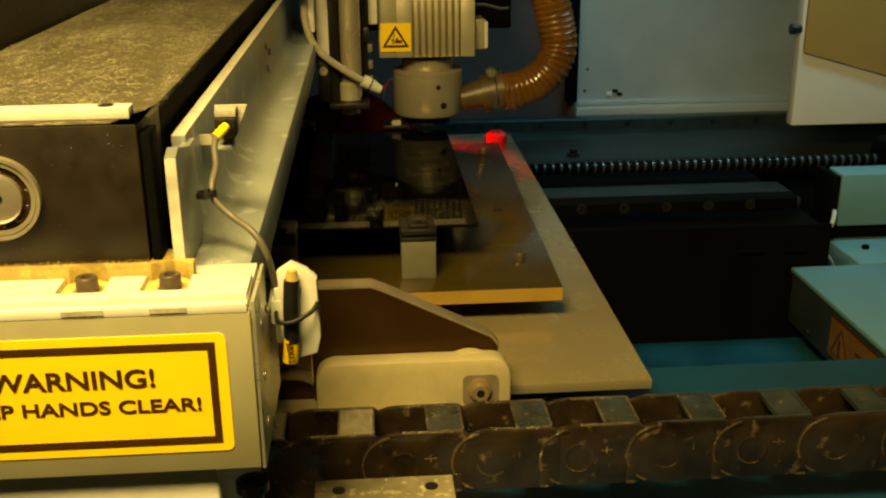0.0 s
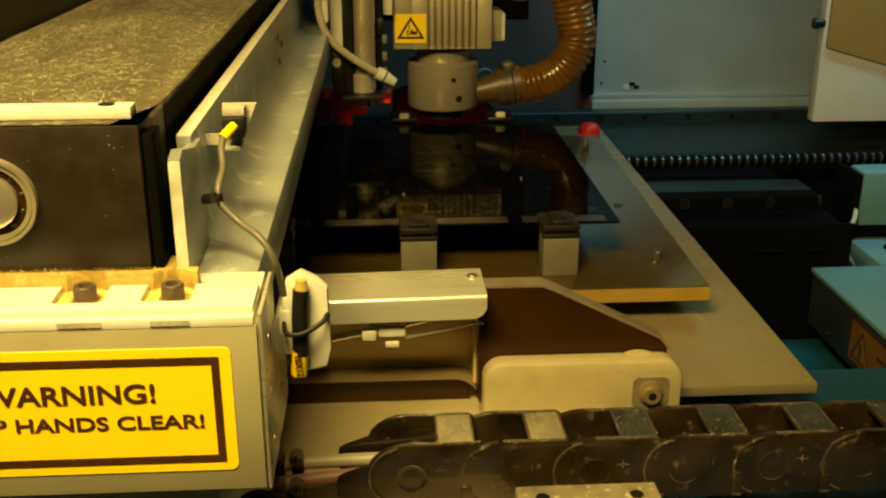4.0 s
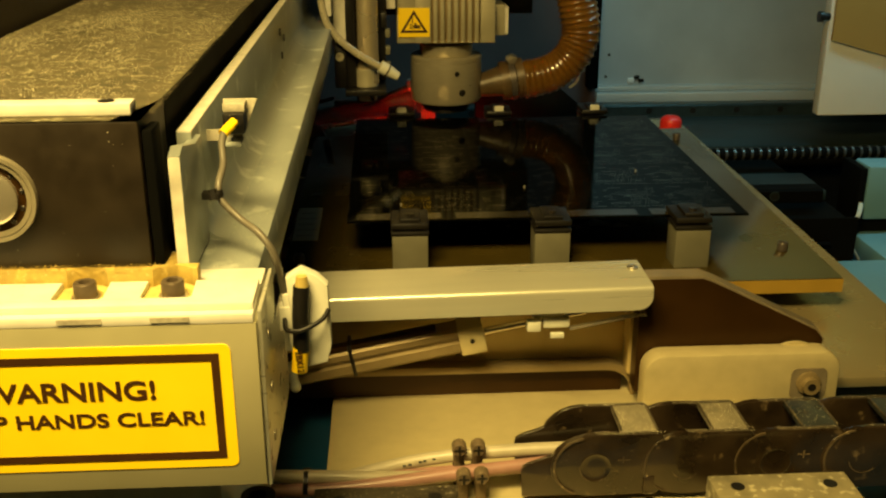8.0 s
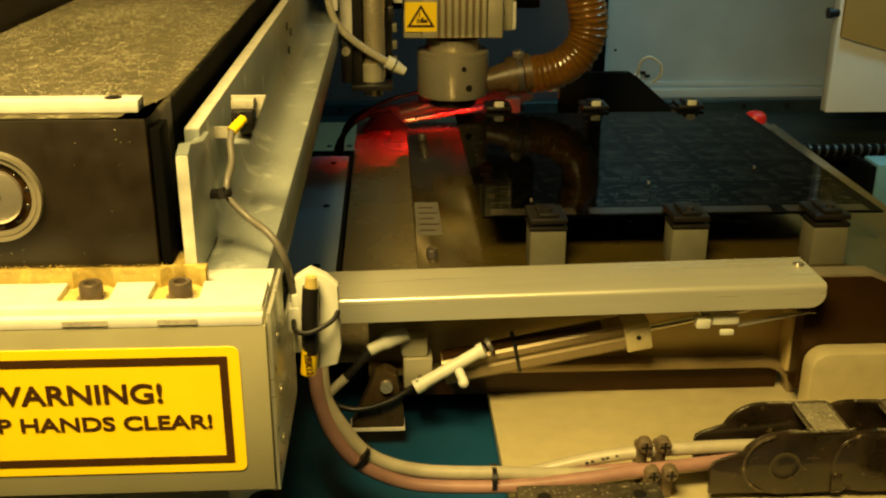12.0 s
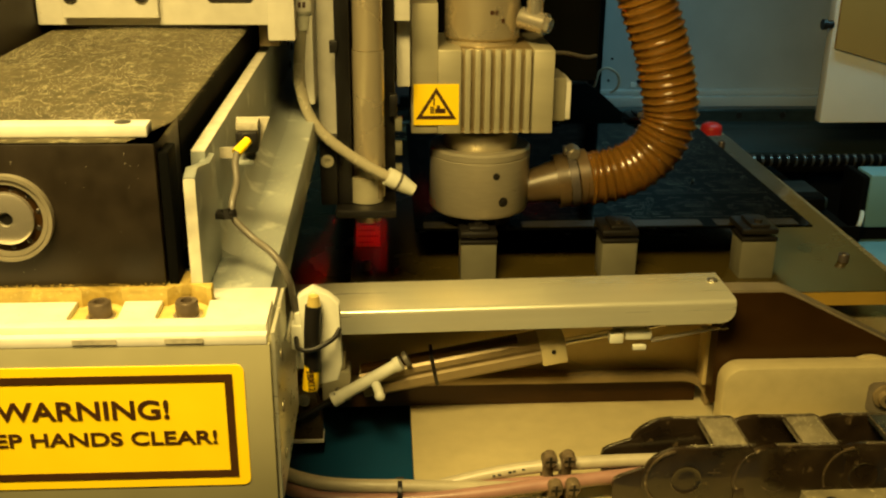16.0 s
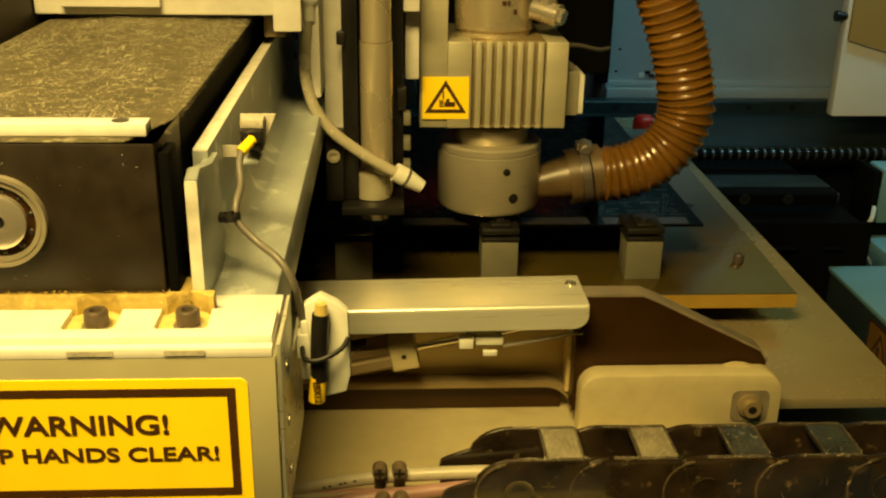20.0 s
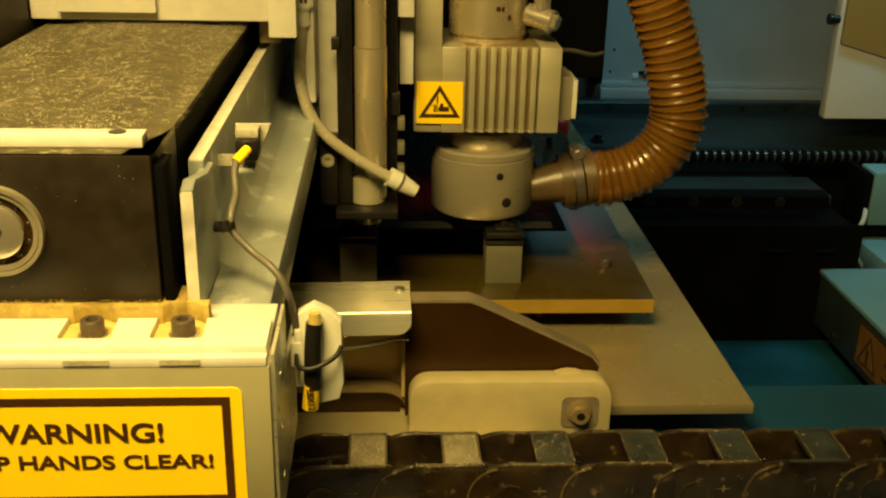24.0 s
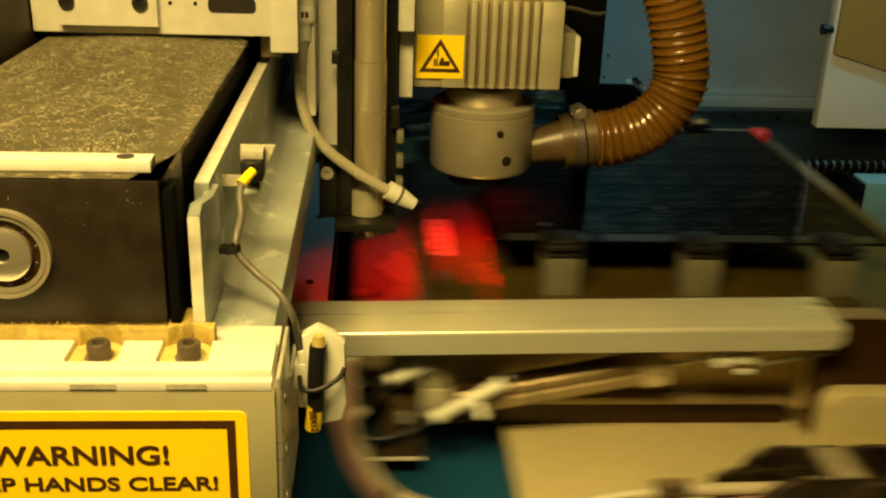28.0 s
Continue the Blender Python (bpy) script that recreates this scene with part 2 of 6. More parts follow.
ROOM = material("room_plaster", (0.11, 0.105, 0.095), 0.8, 0, 0.15, 4, 0.05)
RED_GLOW = material("red_lamp_lens", (0.6, 0.01, 0.01), 0.4, 0, 0.05, 40, 0.0, emit=(1.0, 0.008, 0.004, 4700.0))
RED_KNOB = material("red_plastic", (0.62, 0.02, 0.012), 0.4, 0, 0.1, 60, 0.02)
DARK_BLUE = material("dark_blue_grey_shade_and_print", (0.022, 0.036, 0.038), 0.5, 0, 0.25, 14, 0.05)
SCREW_TURN = material("worn_thread_steel", (0.10, 0.105, 0.10), 0.30, 0.5, 0.4, 90, 0.03)
REAR_METAL = material("dark_grey_cylinder", (0.10, 0.085, 0.075), 0.35, 0.4, 0.2, 60, 0.03)
SILVER = material("silver_screw", (0.62, 0.58, 0.5), 0.3, 0.9, 0.15, 80, 0.03)
POCKET = material("dusty_pocket_floor", (0.46, 0.37, 0.11), 0.8, 0, 0.3, 120, 0.3, 0.3, (0.62, 0.55, 0.28))
PIVOT = material("oiled_brown_steel", (0.075, 0.050, 0.022), 0.30, 0.4, 0.35, 60, 0.05)
NUT = material("dusty_brown_nut", (0.13, 0.092, 0.050), 0.6, 0, 0.5, 160, 0.4, 0.35, (0.30, 0.24, 0.15))
SCREW = material("browned_screw_steel", (0.13, 0.098, 0.066), 0.36, 0.45, 0.3, 120, 0.1, 0.15, (0.4, 0.32, 0.14))
PAPER = material("pale_paper", (0.15, 0.135, 0.095), 0.7, 0, 0.15, 100, 0.02)


# ---------------------------------------------------------------- mesh helpers
def box(bm, x0, x1, y0, y1, z0, z1, bevel=0.0, seg=2):
    r = bmesh.ops.create_cube(bm, size=1.0, matrix=Matrix.Translation(((x0 + x1) / 2, (y0 + y1) / 2, (z0 + z1) / 2)) @
                              Matrix.Diagonal((x1 - x0, y1 - y0, z1 - z0, 1)))
    if bevel:
        edges = list({e for v in r["verts"] for e in v.link_edges})
        bmesh.ops.bevel(bm, geom=edges, offset=bevel, segments=seg, affect="EDGES", profile=0.5)
    return bm


def rod(bm, a, b, r, r2=None, seg=24, caps=True):
    a, b = Vector(a), Vector(b)
    d = b - a
    m = Matrix.Translation((a + b) / 2) @ d.to_track_quat("Z", "Y").to_matrix().to_4x4()
    bmesh.ops.create_cone(bm, cap_ends=caps, segments=seg, radius1=r, radius2=r if r2 is None else r2, depth=d.length, matrix=m)
    return bm


def lathe(bm, profile, axis_at, axis="Z", seg=40):
    """Turned shape: profile of (radius, height) about an axis through axis_at."""
    rings = []
    for r, h in profile:
        ring = []
        for i in range(seg):
            a = 2 * math.pi * i / seg
            c, s = r * math.cos(a), r * math.sin(a)
            p = {"Z": (c, s, h), "Y": (c, h, s), "X": (h, c, s)}[axis]
            ring.append(bm.verts.new(Vector(axis_at) + Vector(p)))
        rings.append(ring)
    for a, b in zip(rings, rings[1:]):
        for i in range(seg):
            bm.faces.new((a[i], a[(i + 1) % seg], b[(i + 1) % seg], b[i]))
    bm.faces.new(rings[0])
    bm.faces.new(rings[-1])
    bmesh.ops.recalc_face_normals(bm, faces=bm.faces)
    return bm


def ring(bm, outer, inner, h0, h1, at, axis="Y", seg=36):
    """Flat ring of rectangular section about an axis through at."""
    loops = []
    for r, h in ((inner, h0), (outer, h0), (outer, h1), (inner, h1)):
        loop = []
        for i in range(seg):
            c, s = r * math.cos(2 * math.pi * i / seg), r * math.sin(2 * math.pi * i / seg)
            loop.append(bm.verts.new(Vector(at) + Vector({"Z": (c, s, h), "Y": (c, h, s), "X": (h, c, s)}[axis])))
        loops.append(loop)
    for k in range(4):
        a, b = loops[k], loops[(k + 1) % 4]
        for i in range(seg):
            bm.faces.new((a[i], a[(i + 1) % seg], b[(i + 1) % seg], b[i]))
    bmesh.ops.recalc_face_normals(bm, faces=bm.faces)
    return bm


def arc(bm, outer, inner, h0, h1, at, a0, a1, n=14):
    """Part of a flat ring about the y axis, from angle a0 to a1 in degrees."""
    loops = []
    for i in range(n + 1):
        c, s = math.cos(radians(a0 + (a1 - a0) * i / n)), math.sin(radians(a0 + (a1 - a0) * i / n))
        loops.append([bm.verts.new(Vector(at) + Vector((r * c, h, r * s))) for r, h in ((inner, h0), (outer, h0), (outer, h1), (inner, h1))])
    for a, b in zip(loops, loops[1:]):
        for k in range(4):
            bm.faces.new((a[k], a[(k + 1) % 4], b[(k + 1) % 4], b[k]))
    bm.faces.new(loops[0])
    bm.faces.new(loops[-1])
    bmesh.ops.recalc_face_normals(bm, faces=bm.faces)
    return bm


def prism(bm, outline, plane, lo, hi, bevel=0.0):
    """Extruded outline. plane 'xz' runs from y = lo to hi, 'xy' in z, 'yz' in x."""
    put = {"xz": lambda p, d: (p[0], d, p[1]), "xy": lambda p, d: (p[0], p[1], d), "yz": lambda p, d: (d, p[0], p[1])}[plane]
    a = [bm.verts.new(put(p, lo)) for p in outline]
    b = [bm.verts.new(put(p, hi)) for p in outline]
    n = len(a)
    faces = [bm.faces.new(a), bm.faces.new(b)] + [bm.faces.new((a[i], a[(i + 1) % n], b[(i + 1) % n], b[i])) for i in range(n)]
    bmesh.ops.recalc_face_normals(bm, faces=bm.faces)
    if bevel:
        edges = list({e for f in faces[:2] for e in f.edges})
        bmesh.ops.bevel(bm, geom=edges, offset=bevel, segments=2, affect="EDGES", profile=0.5)
    return bm


def rounded(x0, x1, z0, z1, r, corners="tl tr bl br", n=6):
    """Outline of a rectangle with some corners rounded."""
    out = []
    for name, cx, cz, start in (("br", x1, z0, -90), ("tr", x1, z1, 0), ("tl", x0, z1, 90), ("bl", x0, z0, 180)):
        if name in corners:
            ox, oz = cx - r if "r" == name[1] else cx + r, cz - r if "t" == name[0] else cz + r
            out += [(ox + r * math.cos(radians(start + 90 * i / n)), oz + r * math.sin(radians(start + 90 * i / n))) for i in range(n + 1)]
        else:
            out.append((cx, cz))
    return out


def smooth_path(points, per=8):
    """Catmull-Rom through points."""
    pts = [Vector(p) for p in points]
    pts = [2 * pts[0] - pts[1]] + pts + [2 * pts[-1] - pts[-2]]
    out = []
    for i in range(1, len(pts) - 2):
        p0, p1, p2, p3 = pts[i - 1:i + 3]
        for k in range(per):
            t = k / per
            out.append(0.5 * (2 * p1 + (p2 - p0) * t + (2 * p0 - 5 * p1 + 4 * p2 - p3) * t * t + (3 * p1 - p0 - 3 * p2 + p3) * t ** 3))
    return out + [pts[-2]]


def tube(bm, points, radius, seg=14, per=8):
    """Round tube along a smooth path; radius is a number or a function of (length so far, share)."""
    path = smooth_path(points, per)
    length, normal, rings = 0.0, None, []
    total = sum((b - a).length for a, b in zip(path, path[1:]))
    for i, p in enumerate(path):
        d = (path[min(i + 1, len(path) - 1)] - path[max(i - 1, 0)]).normalized()
        if normal is None:
            normal = d.orthogonal().normalized()
        normal = (normal - d * normal.dot(d)).normalized()
        side = d.cross(normal)
        if i:
            length += (p - path[i - 1]).length
        r = radius(length, length / total) if callable(radius) else radius
        rings.append([bm.verts.new(p + r * (normal * math.cos(2 * math.pi * k / seg) + side * math.sin(2 * math.pi * k / seg))) for k in range(seg)])
    for a, b in zip(rings, rings[1:]):
        for k in range(seg):
            bm.faces.new((a[k], a[(k + 1) % seg], b[(k + 1) % seg], b[k]))
    bm.faces.new(rings[0])
    bm.faces.new(rings[-1])
    bmesh.ops.recalc_face_normals(bm, faces=bm.faces)
    return bm


def mesh_of(name, bm, mat, smooth=True):
    me = bpy.data.meshes.new(name)
    bm.to_mesh(me)
    bm.free()
    me.materials.append(mat)
    if smooth:
        me.polygons.foreach_set("use_smooth", [True] * len(me.polygons))
        me.set_sharp_from_angle(angle=radians(38))
    return me


def part(name, bm, mat, parent, label="", kind=""):
    ob = new(name, mesh_of(name, bm, mat))
    ob.parent = parent
    return tagged(ob, label=label, kind=kind)


def thing(name, label, category, group="", kind=""):
    return tagged(new(name), label, category, group, kind)


def single(name, bm, mat, label="", category="", kind="", group=""):
    return tagged(new(name, mesh_of(name, bm, mat)), label, category, group, kind)


def chips(name, count, place, size, mat, parent, label, seed):
    """Loose flakes: place(rng) gives a point and two axes of the surface that they lie on."""
    rng = random.Random(seed)
    verts, faces = [], []
    for k in range(count):
        p, u, v, n = (Vector(q) for q in place(rng))
        s, a = rng.uniform(size[0], size[1]) * (1.8 if rng.random() < 0.07 else 1.0), rng.uniform(0, 6.28)
        c, d = u * math.cos(a) + v * math.sin(a), v * math.cos(a) - u * math.sin(a)
        i = len(verts)
        verts += [p - c * s, p + d * s * 0.6 + n * s * 0.3, p + c * s, p - d * s * 0.6 + n * s * 0.4]
        faces.append((i, i + 1, i + 2, i + 3))
    me = bpy.data.meshes.new(name)
    me.from_pydata([tuple(q) for q in verts], [], faces)
    me.materials.append(mat)
    ob = new(name, me)
    ob.parent = parent
    return tagged(ob, label, kind="stuff")


def B():
    return bmesh.new()


def words(name, text, x0, x1, z0, z1, y, mat, parent):
    """Lettering on a plane facing -y, fitted into a rectangle."""
    cu = bpy.data.curves.new(name, "FONT")
    cu.body, cu.extrude, cu.offset = text, 0.004, 0.022
    tmp = new(name + "_curve", cu)
    me = bpy.data.meshes.new_from_object(tmp.evaluated_get(bpy.context.evaluated_depsgraph_get()))
    bpy.data.objects.remove(tmp)
    co = np.array([v.co[:] for v in me.vertices])
    lo, hi = co.min(0), co.max(0)
    for v in me.vertices:
        fx, fz = (v.co.x - lo[0]) / (hi[0] - lo[0]), (v.co.y - lo[1]) / (hi[1] - lo[1])
        v.co = (x0 + fx * (x1 - x0), y - 0.0002 - 0.0002 * (v.co.z > 0), z0 + fz * (z1 - z0))
    me.materials.append(mat)
    ob = new(name, me)
    ob.parent = parent
    return ob


def cap_screw(parent, x, y, z, r=0.006, h=0.007, axis="Z", mat=None):
    """Socket head cap screw with a hexagonal recess; (x, y, z) is the middle of its seat."""
    bm = B()
    prof = [(r * 0.92, 0), (r, 0.0006), (r, h - 0.0008), (r * 0.9, h), (r * 0.52, h)]
    lathe(bm, prof + [(r * 0.45, h * 0.45), (0.0004, h * 0.45)], (0, 0, 0), "Z", 24)
    turn = {"Z": pose(0, 0, 0), "-Y": pose(0, 0, 0, 90), "X": pose(0, 0, 0, 0, 90)}[axis]
    bmesh.ops.transform(bm, matrix=Matrix.Translation((x, y, z)) @ turn, verts=bm.verts)
    screw = part("cap_screw", bm, mat or DARK_STEEL, parent)
    hexa = B()
    rod(hexa, (0, 0, h * 0.5), (0, 0, h * 0.56), r * 0.44, seg=6)
    bmesh.ops.transform(hexa, matrix=Matrix.Translation((x, y, z)) @ turn, verts=hexa.verts)
    part("hex_socket", hexa, BLACK_CLEAN, screw)
    return screw


def cable_tie(bm, at, d, r):
    """Flat strap ring round a cable running along d."""
    d = Vector(d).normalized()
    rod(bm, Vector(at) - d * 0.0018, Vector(at) + d * 0.0018, r, seg=20)
    n = d.orthogonal().normalized()
    p = Vector(at) + n * r
    rod(bm, p - d * 0.003, p + d * 0.003, 0.0028, seg=6)
    return bm


# ---------------------------------------------------------------- setting
bm = B()
box(bm, -1.6, 2.4, -1.8, 2.6, -0.80, -0.74)
single("ground", bm, ROOM, "bare concrete floor under the machine", "floor", "structure")
bm = B()
box(bm, -1.6, 2.4, -1.8, 2.6, 1.62, 1.68)
single("ceiling", bm, ROOM, "plain ceiling over the machine", "ceiling", "structure")
for nm, b in (("wall_west", (-1.66, -1.6, -1.8, 2.6)), ("wall_east", (2.4, 2.46, -1.8, 2.6)), ("wall_south", (-1.6, 2.4, -1.86, -1.8)), ("wall_north", (-1.6, 2.4, 2.6, 2.66))):
    bm = B()
    box(bm, *b, -0.74, 1.62)
    single(nm, bm, ROOM, "plain dim room wall", "wall", "structure")

# machine bed: sump, chain trough, rear casting
bm = B()
box(bm, -0.60, 1.75, 0.48, 1.17, -0.64, -0.58)
box(bm, 0.885, 1.75, 1.17, 1.62, -0.64, -0.58)
single("sump_floor", bm, SUMP, "dark teal painted sump floor below the table", "machine bed", "structure")
bm = B()
box(bm, -0.60, 1.75, -0.06, 0.48, -0.34, -0.285)
box(bm, -0.60, 1.75, -0.07, -0.04, -0.285, -0.262, 0.003)
single("chain_trough", bm, TROUGH, "dark teal painted trough floor under the cable chain", "machine bed", "structure")
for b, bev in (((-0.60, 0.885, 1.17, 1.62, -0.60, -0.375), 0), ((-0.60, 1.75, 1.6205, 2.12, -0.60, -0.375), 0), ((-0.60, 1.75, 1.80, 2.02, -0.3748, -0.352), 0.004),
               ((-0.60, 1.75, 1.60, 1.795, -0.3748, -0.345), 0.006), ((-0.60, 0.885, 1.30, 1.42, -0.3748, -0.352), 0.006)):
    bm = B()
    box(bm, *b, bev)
    # the front bed block is coloured near-black to hold its shade
    single("machine_bed", bm, CAST if b[1] > 1 or bev else DARK_AND_SHADE, "grey cast machine bed carrying two rails", "machine bed", "structure")
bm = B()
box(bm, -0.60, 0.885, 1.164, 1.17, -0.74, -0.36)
# added near-black sheet that paints the shaded void right of the bed
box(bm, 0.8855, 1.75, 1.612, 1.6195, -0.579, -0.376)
single("bed_front", bm, DARK_AND_SHADE, "near-black front face of the machine bed, shade in its colour", "machine bed", "structure")


def rail(name, y, z0, z1, first, step, count, end, mat):
    t = thing(name, "dark ground steel linear rail with bolt holes", "linear rail", "table rails")
    bm = B()
    prism(bm, [(y, z0), (y + 0.034, z0), (y + 0.034, z1), (y + 0.004, z1), (y, z1 - 0.004)], "yz", -0.6, end)
    part("rail_bar", bm, mat, t)
    for i in range(count):
        x, z = first + i * step, (z0 + z1) / 2
        bm = B()
        ring(bm, 0.0090, 0.0074, 0.0, -0.0006, (x, y, z), "Y", 18)
        rim = part("counterbore_rim", bm, RAIL, t)
        bm = B()
        rod(bm, (x, y + 0.0002, z), (x, y - 0.0004, z), 0.0075, seg=16)
        part("bolt_hole", bm, BLACK_CLEAN, rim)
    return t


rail("linear_rail", 1.900, -0.352, -0.322, -0.265, 0.1068, 18, 1.7, RAIL)
# front rail in near-black, its shade put into the colour
rail("linear_rail", 1.230, -0.352, -0.327, 0.211, 0.078, 8, 0.845, DARK_AND_SHADE)
screw = thing("ball_screw", "dark steel ball screw with a bright spiral groove", "ball screw")
bm = B()
rod(bm, (-0.6, 1.505, -0.340), (1.17, 1.505, -0.336), 0.0115)
part("shaft", bm, DARK_AND_SHADE, screw)
for i in range(68):
    bm = B()
    x = 0.0 + i * 0.0175
    z = -0.3387 + 0.0023 * x
    rod(bm, (x, 1.5045, z), (x + 0.005, 1.5045, z), 0.0121, seg=14)
    part("thread_turn", bm, SCREW_TURN, screw)
bm = B()
box(bm, 1.13, 1.20, 1.46, 1.55, -0.375, -0.29, 0.02)
part("end_bearing", bm, DARK_AND_SHADE, screw)

bm = B()
box(bm, -0.24, -0.006, 0.62, 1.195, -0.262, -0.250, 0.002)
cover = thing("bed_cover", "worn sheet metal cover beside the table", "cover plate", "bed covers")
part("sheet", bm, SHEET, cover)
bm = B()
box(bm, -0.0058, -0.0005, 0.62, 1.195, -0.262, -0.2485, 0.001)
part("black_edge", bm, BLACK_CLEAN, cover, "black strip along the cover's edge")
for y in (0.70, 0.93, 1.15):
    cap_screw(cover, -0.030, y, -0.250, 0.0050, 0.0022)

# rear wall sheet and its lower lip
bm = B()
box(bm, 0.605, 1.75, 2.12, 2.14, -0.36, 0.9)
box(bm, 0.605, 1.75, 2.08, 2.12, -0.372, -0.332, 0.004)
box(bm, 0.605, 1.75, 2.100, 2.1195, -0.3318, -0.318, 0.003)
single("rear_panel", bm, SHEET, "grey sheet metal rear panel of the cabinet", "panel", "structure")
bm = B()
box(bm, -0.6, 0.6048, 2.10, 2.14, -0.36, 0.9)
single("rear_panel_dark", bm, SHEET_DARK, "grey rear panel behind the beam, warm light tinted in", "panel", "structure")
bm = B()
box(bm, 0.708, 0.721, 2.112, 2.12, -0.302, -0.294)
box(bm, 0.720, 0.733, 2.112, 2.12, -0.310, -0.3025)
single("panel_catch", bm, BLACK_CLEAN, "small black catch on the grey rear panel", "catch")
bm = B()
box(bm, 0.692, 0.7075, 2.114, 2.12, -0.312, -0.300, 0.001)
single("keeper_plate", bm, WHITE_PANEL, "small pale keeper plate beside the black catch", "plate")
for x, z in ((0.640, -0.240), (0.634, -0.296)):
    bm = B()
    rod(bm, (x, 2.1202, z), (x, 2.1175, z), 0.0035, seg=10)
    single("panel_screw", bm, BLACK_CLEAN, "small dark screw in the grey rear panel", "screw", group="rear panel screws")
bm = B()
rod(bm, (0.509, 1.632, -0.345), (0.509, 1.632, -0.338), 0.014, seg=18)
rod(bm, (0.509, 1.632, -0.338), (0.509, 1.632, -0.328), 0.009, seg=6)
single("bed_bolt", bm, DARK_STEEL, "dark hexagon bolt in the machine bed", "bolt")
bm = B()
box(bm, 0.577, 0.603, 2.06, 2.0995, -0.315, 0.9, 0.002)
single("panel_edge_strip", bm, DARK_AND_SHADE, "dark upright strip at the rear panel's edge", "strip", "structure")

bm = B()
box(bm, -0.25, 0.003, 1.532, 1.765, -0.3445, -0.333, 0.002)
cover = thing("bed_cover", "beige cover plate behind the ball screw", "cover plate", "bed covers")
part("sheet", bm, BED_BEIGE, cover)
for x in (-0.06, -0.02):
    cap_screw(cover, x, 1.56, -0.333, 0.0060, 0.0022)

# ---------------------------------------------------------------- rear right things
door = thing("access_door", "white access door with a tan sloping cover", "door")
bm = B()
box(bm, 0.965, 1.75, 1.57, 1.60, -0.275, 0.85, 0.003)
part("door_panel", bm, WHITE_PANEL, door)
bm = B()
prism(bm, [(0.972, -0.118), (1.75, -0.338), (1.75, 0.85), (0.972, 0.85)], "xz", 1.560, 1.568)
part("sloping_cover", bm, TAN, door, "tan cover sheet with a sloping lower edge")
bm = B()
rod(bm, (0.952, 1.575, -0.072), (0.966, 1.575, -0.072), 0.008)
rod(bm, (0.944, 1.575, -0.072), (0.952, 1.575, -0.072), 0.011)
part("knob", bm, BLACK_CLEAN, door)

motor = thing("drive_motor", "pale blue drive motor housing beside the ball screw", "motor")
bm = B()
box(bm, 0.9995, 1.5, 1.38, 1.445, -0.440, -0.332, 0.004)
part("housing", bm, BLUE_BOX, motor)
# near-black end plate paints the unlit left face of the housing
bm = B()
box(bm, 0.985, 0.9993, 1.382, 1.470, -0.470, -0.336, 0.003)
part("flange", bm, DARK_AND_SHADE, motor)
bm = B()
box(bm, 1.0, 1.5, 1.395, 1.46, -0.470, -0.442, 0.002)
part("plinth", bm, DARK_AND_SHADE, motor)
bm = B()
box(bm, 0.99, 1.5, 1.25, 1.40, -0.53, -0.471, 0.003)
part("foot", bm, BLUE_BOX, motor)
for x, y in ((1.04, 1.33), (1.12, 1.36)):
    bm = B()
    rod(bm, (x, y, -0.471), (x, y, -0.464), 0.007, seg=6)
    part("foot_bolt", bm, DARK_AND_SHADE, motor)
cab = thing("white_cable", "looped white cables hanging from the motor", "cable")
for k in range(2):
    bm = B()
    tube(bm, [(0.990, 1.372 + 0.006 * k, -0.405), (0.9795 - 0.003 * k, 1.354, -0.420), (0.9690 - 0.005 * k, 1.352, -0.4513), (0.972 - 0.004 * k, 1.352, -0.4813), (0.986, 1.350, -0.507), (1.000, 1.345, -0.53)], 0.0030, 8)
    part("strand", bm, NYLON, cab)

ctl = thing("control_box", "pale blue control box with a yellow warning label", "box")
# body darker than the pale lid: side shade put into its colour
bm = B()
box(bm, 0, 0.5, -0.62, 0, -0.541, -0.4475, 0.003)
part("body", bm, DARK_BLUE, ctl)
bm = B()
box(bm, 0.03, 0.47, -0.59, -0.03, -0.58, -0.5412)
part("plinth", bm, DARK_AND_SHADE, ctl)
bm = B()
box(bm, -0.003, 0.503, -0.623, 0.003, -0.4473, -0.437, 0.003)
part("lid", bm, BLUE_BOX, ctl, "pale blue lid")
bm = B()
rod(bm, (0.001, -0.085, -0.526), (-0.004, -0.085, -0.526), 0.006, seg=14)
part("side_bolt", bm, DARK_STEEL, ctl)
bm = B()
box(bm, -0.0012, 0.0005, -0.362, -0.166, -0.529, -0.456)
lab = part("warning_label", bm, INK, ctl, "warning label in a shaded tone with a black border")
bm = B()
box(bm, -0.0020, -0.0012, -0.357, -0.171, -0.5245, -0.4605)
part("label_face", bm, SHADED_LABEL, lab)
for outline, mat in (([(-0.245, -0.519), (-0.177, -0.519), (-0.211, -0.465)], INK), ([(-0.235, -0.5145), (-0.187, -0.5145), (-0.211, -0.4755)], SHADED_LABEL)):
    bm = B()
    lift = 0.0008 if mat is SHADED_LABEL else 0.0
    prism(bm, outline, "yz", -0.0028 - lift, -0.0020 - lift)
    part("triangle", bm, mat, lab)
bm = B()
box(bm, -0.0044, -0.0036, -0.214, -0.208, -0.506, -0.486)
box(bm, -0.0044, -0.0036, -0.2145, -0.2075, -0.5125, -0.508)
part("pictogram", bm, INK, lab)
for k in range(3):
    bm = B()
    box(bm, -0.0028, -0.0020, -0.342, -0.262 - 0.012 * (k % 2), -0.488 - 0.012 * k, -0.482 - 0.012 * k)
    part("text_bar", bm, INK, lab)
ctl.location = (0.8185, 1.156, 0)

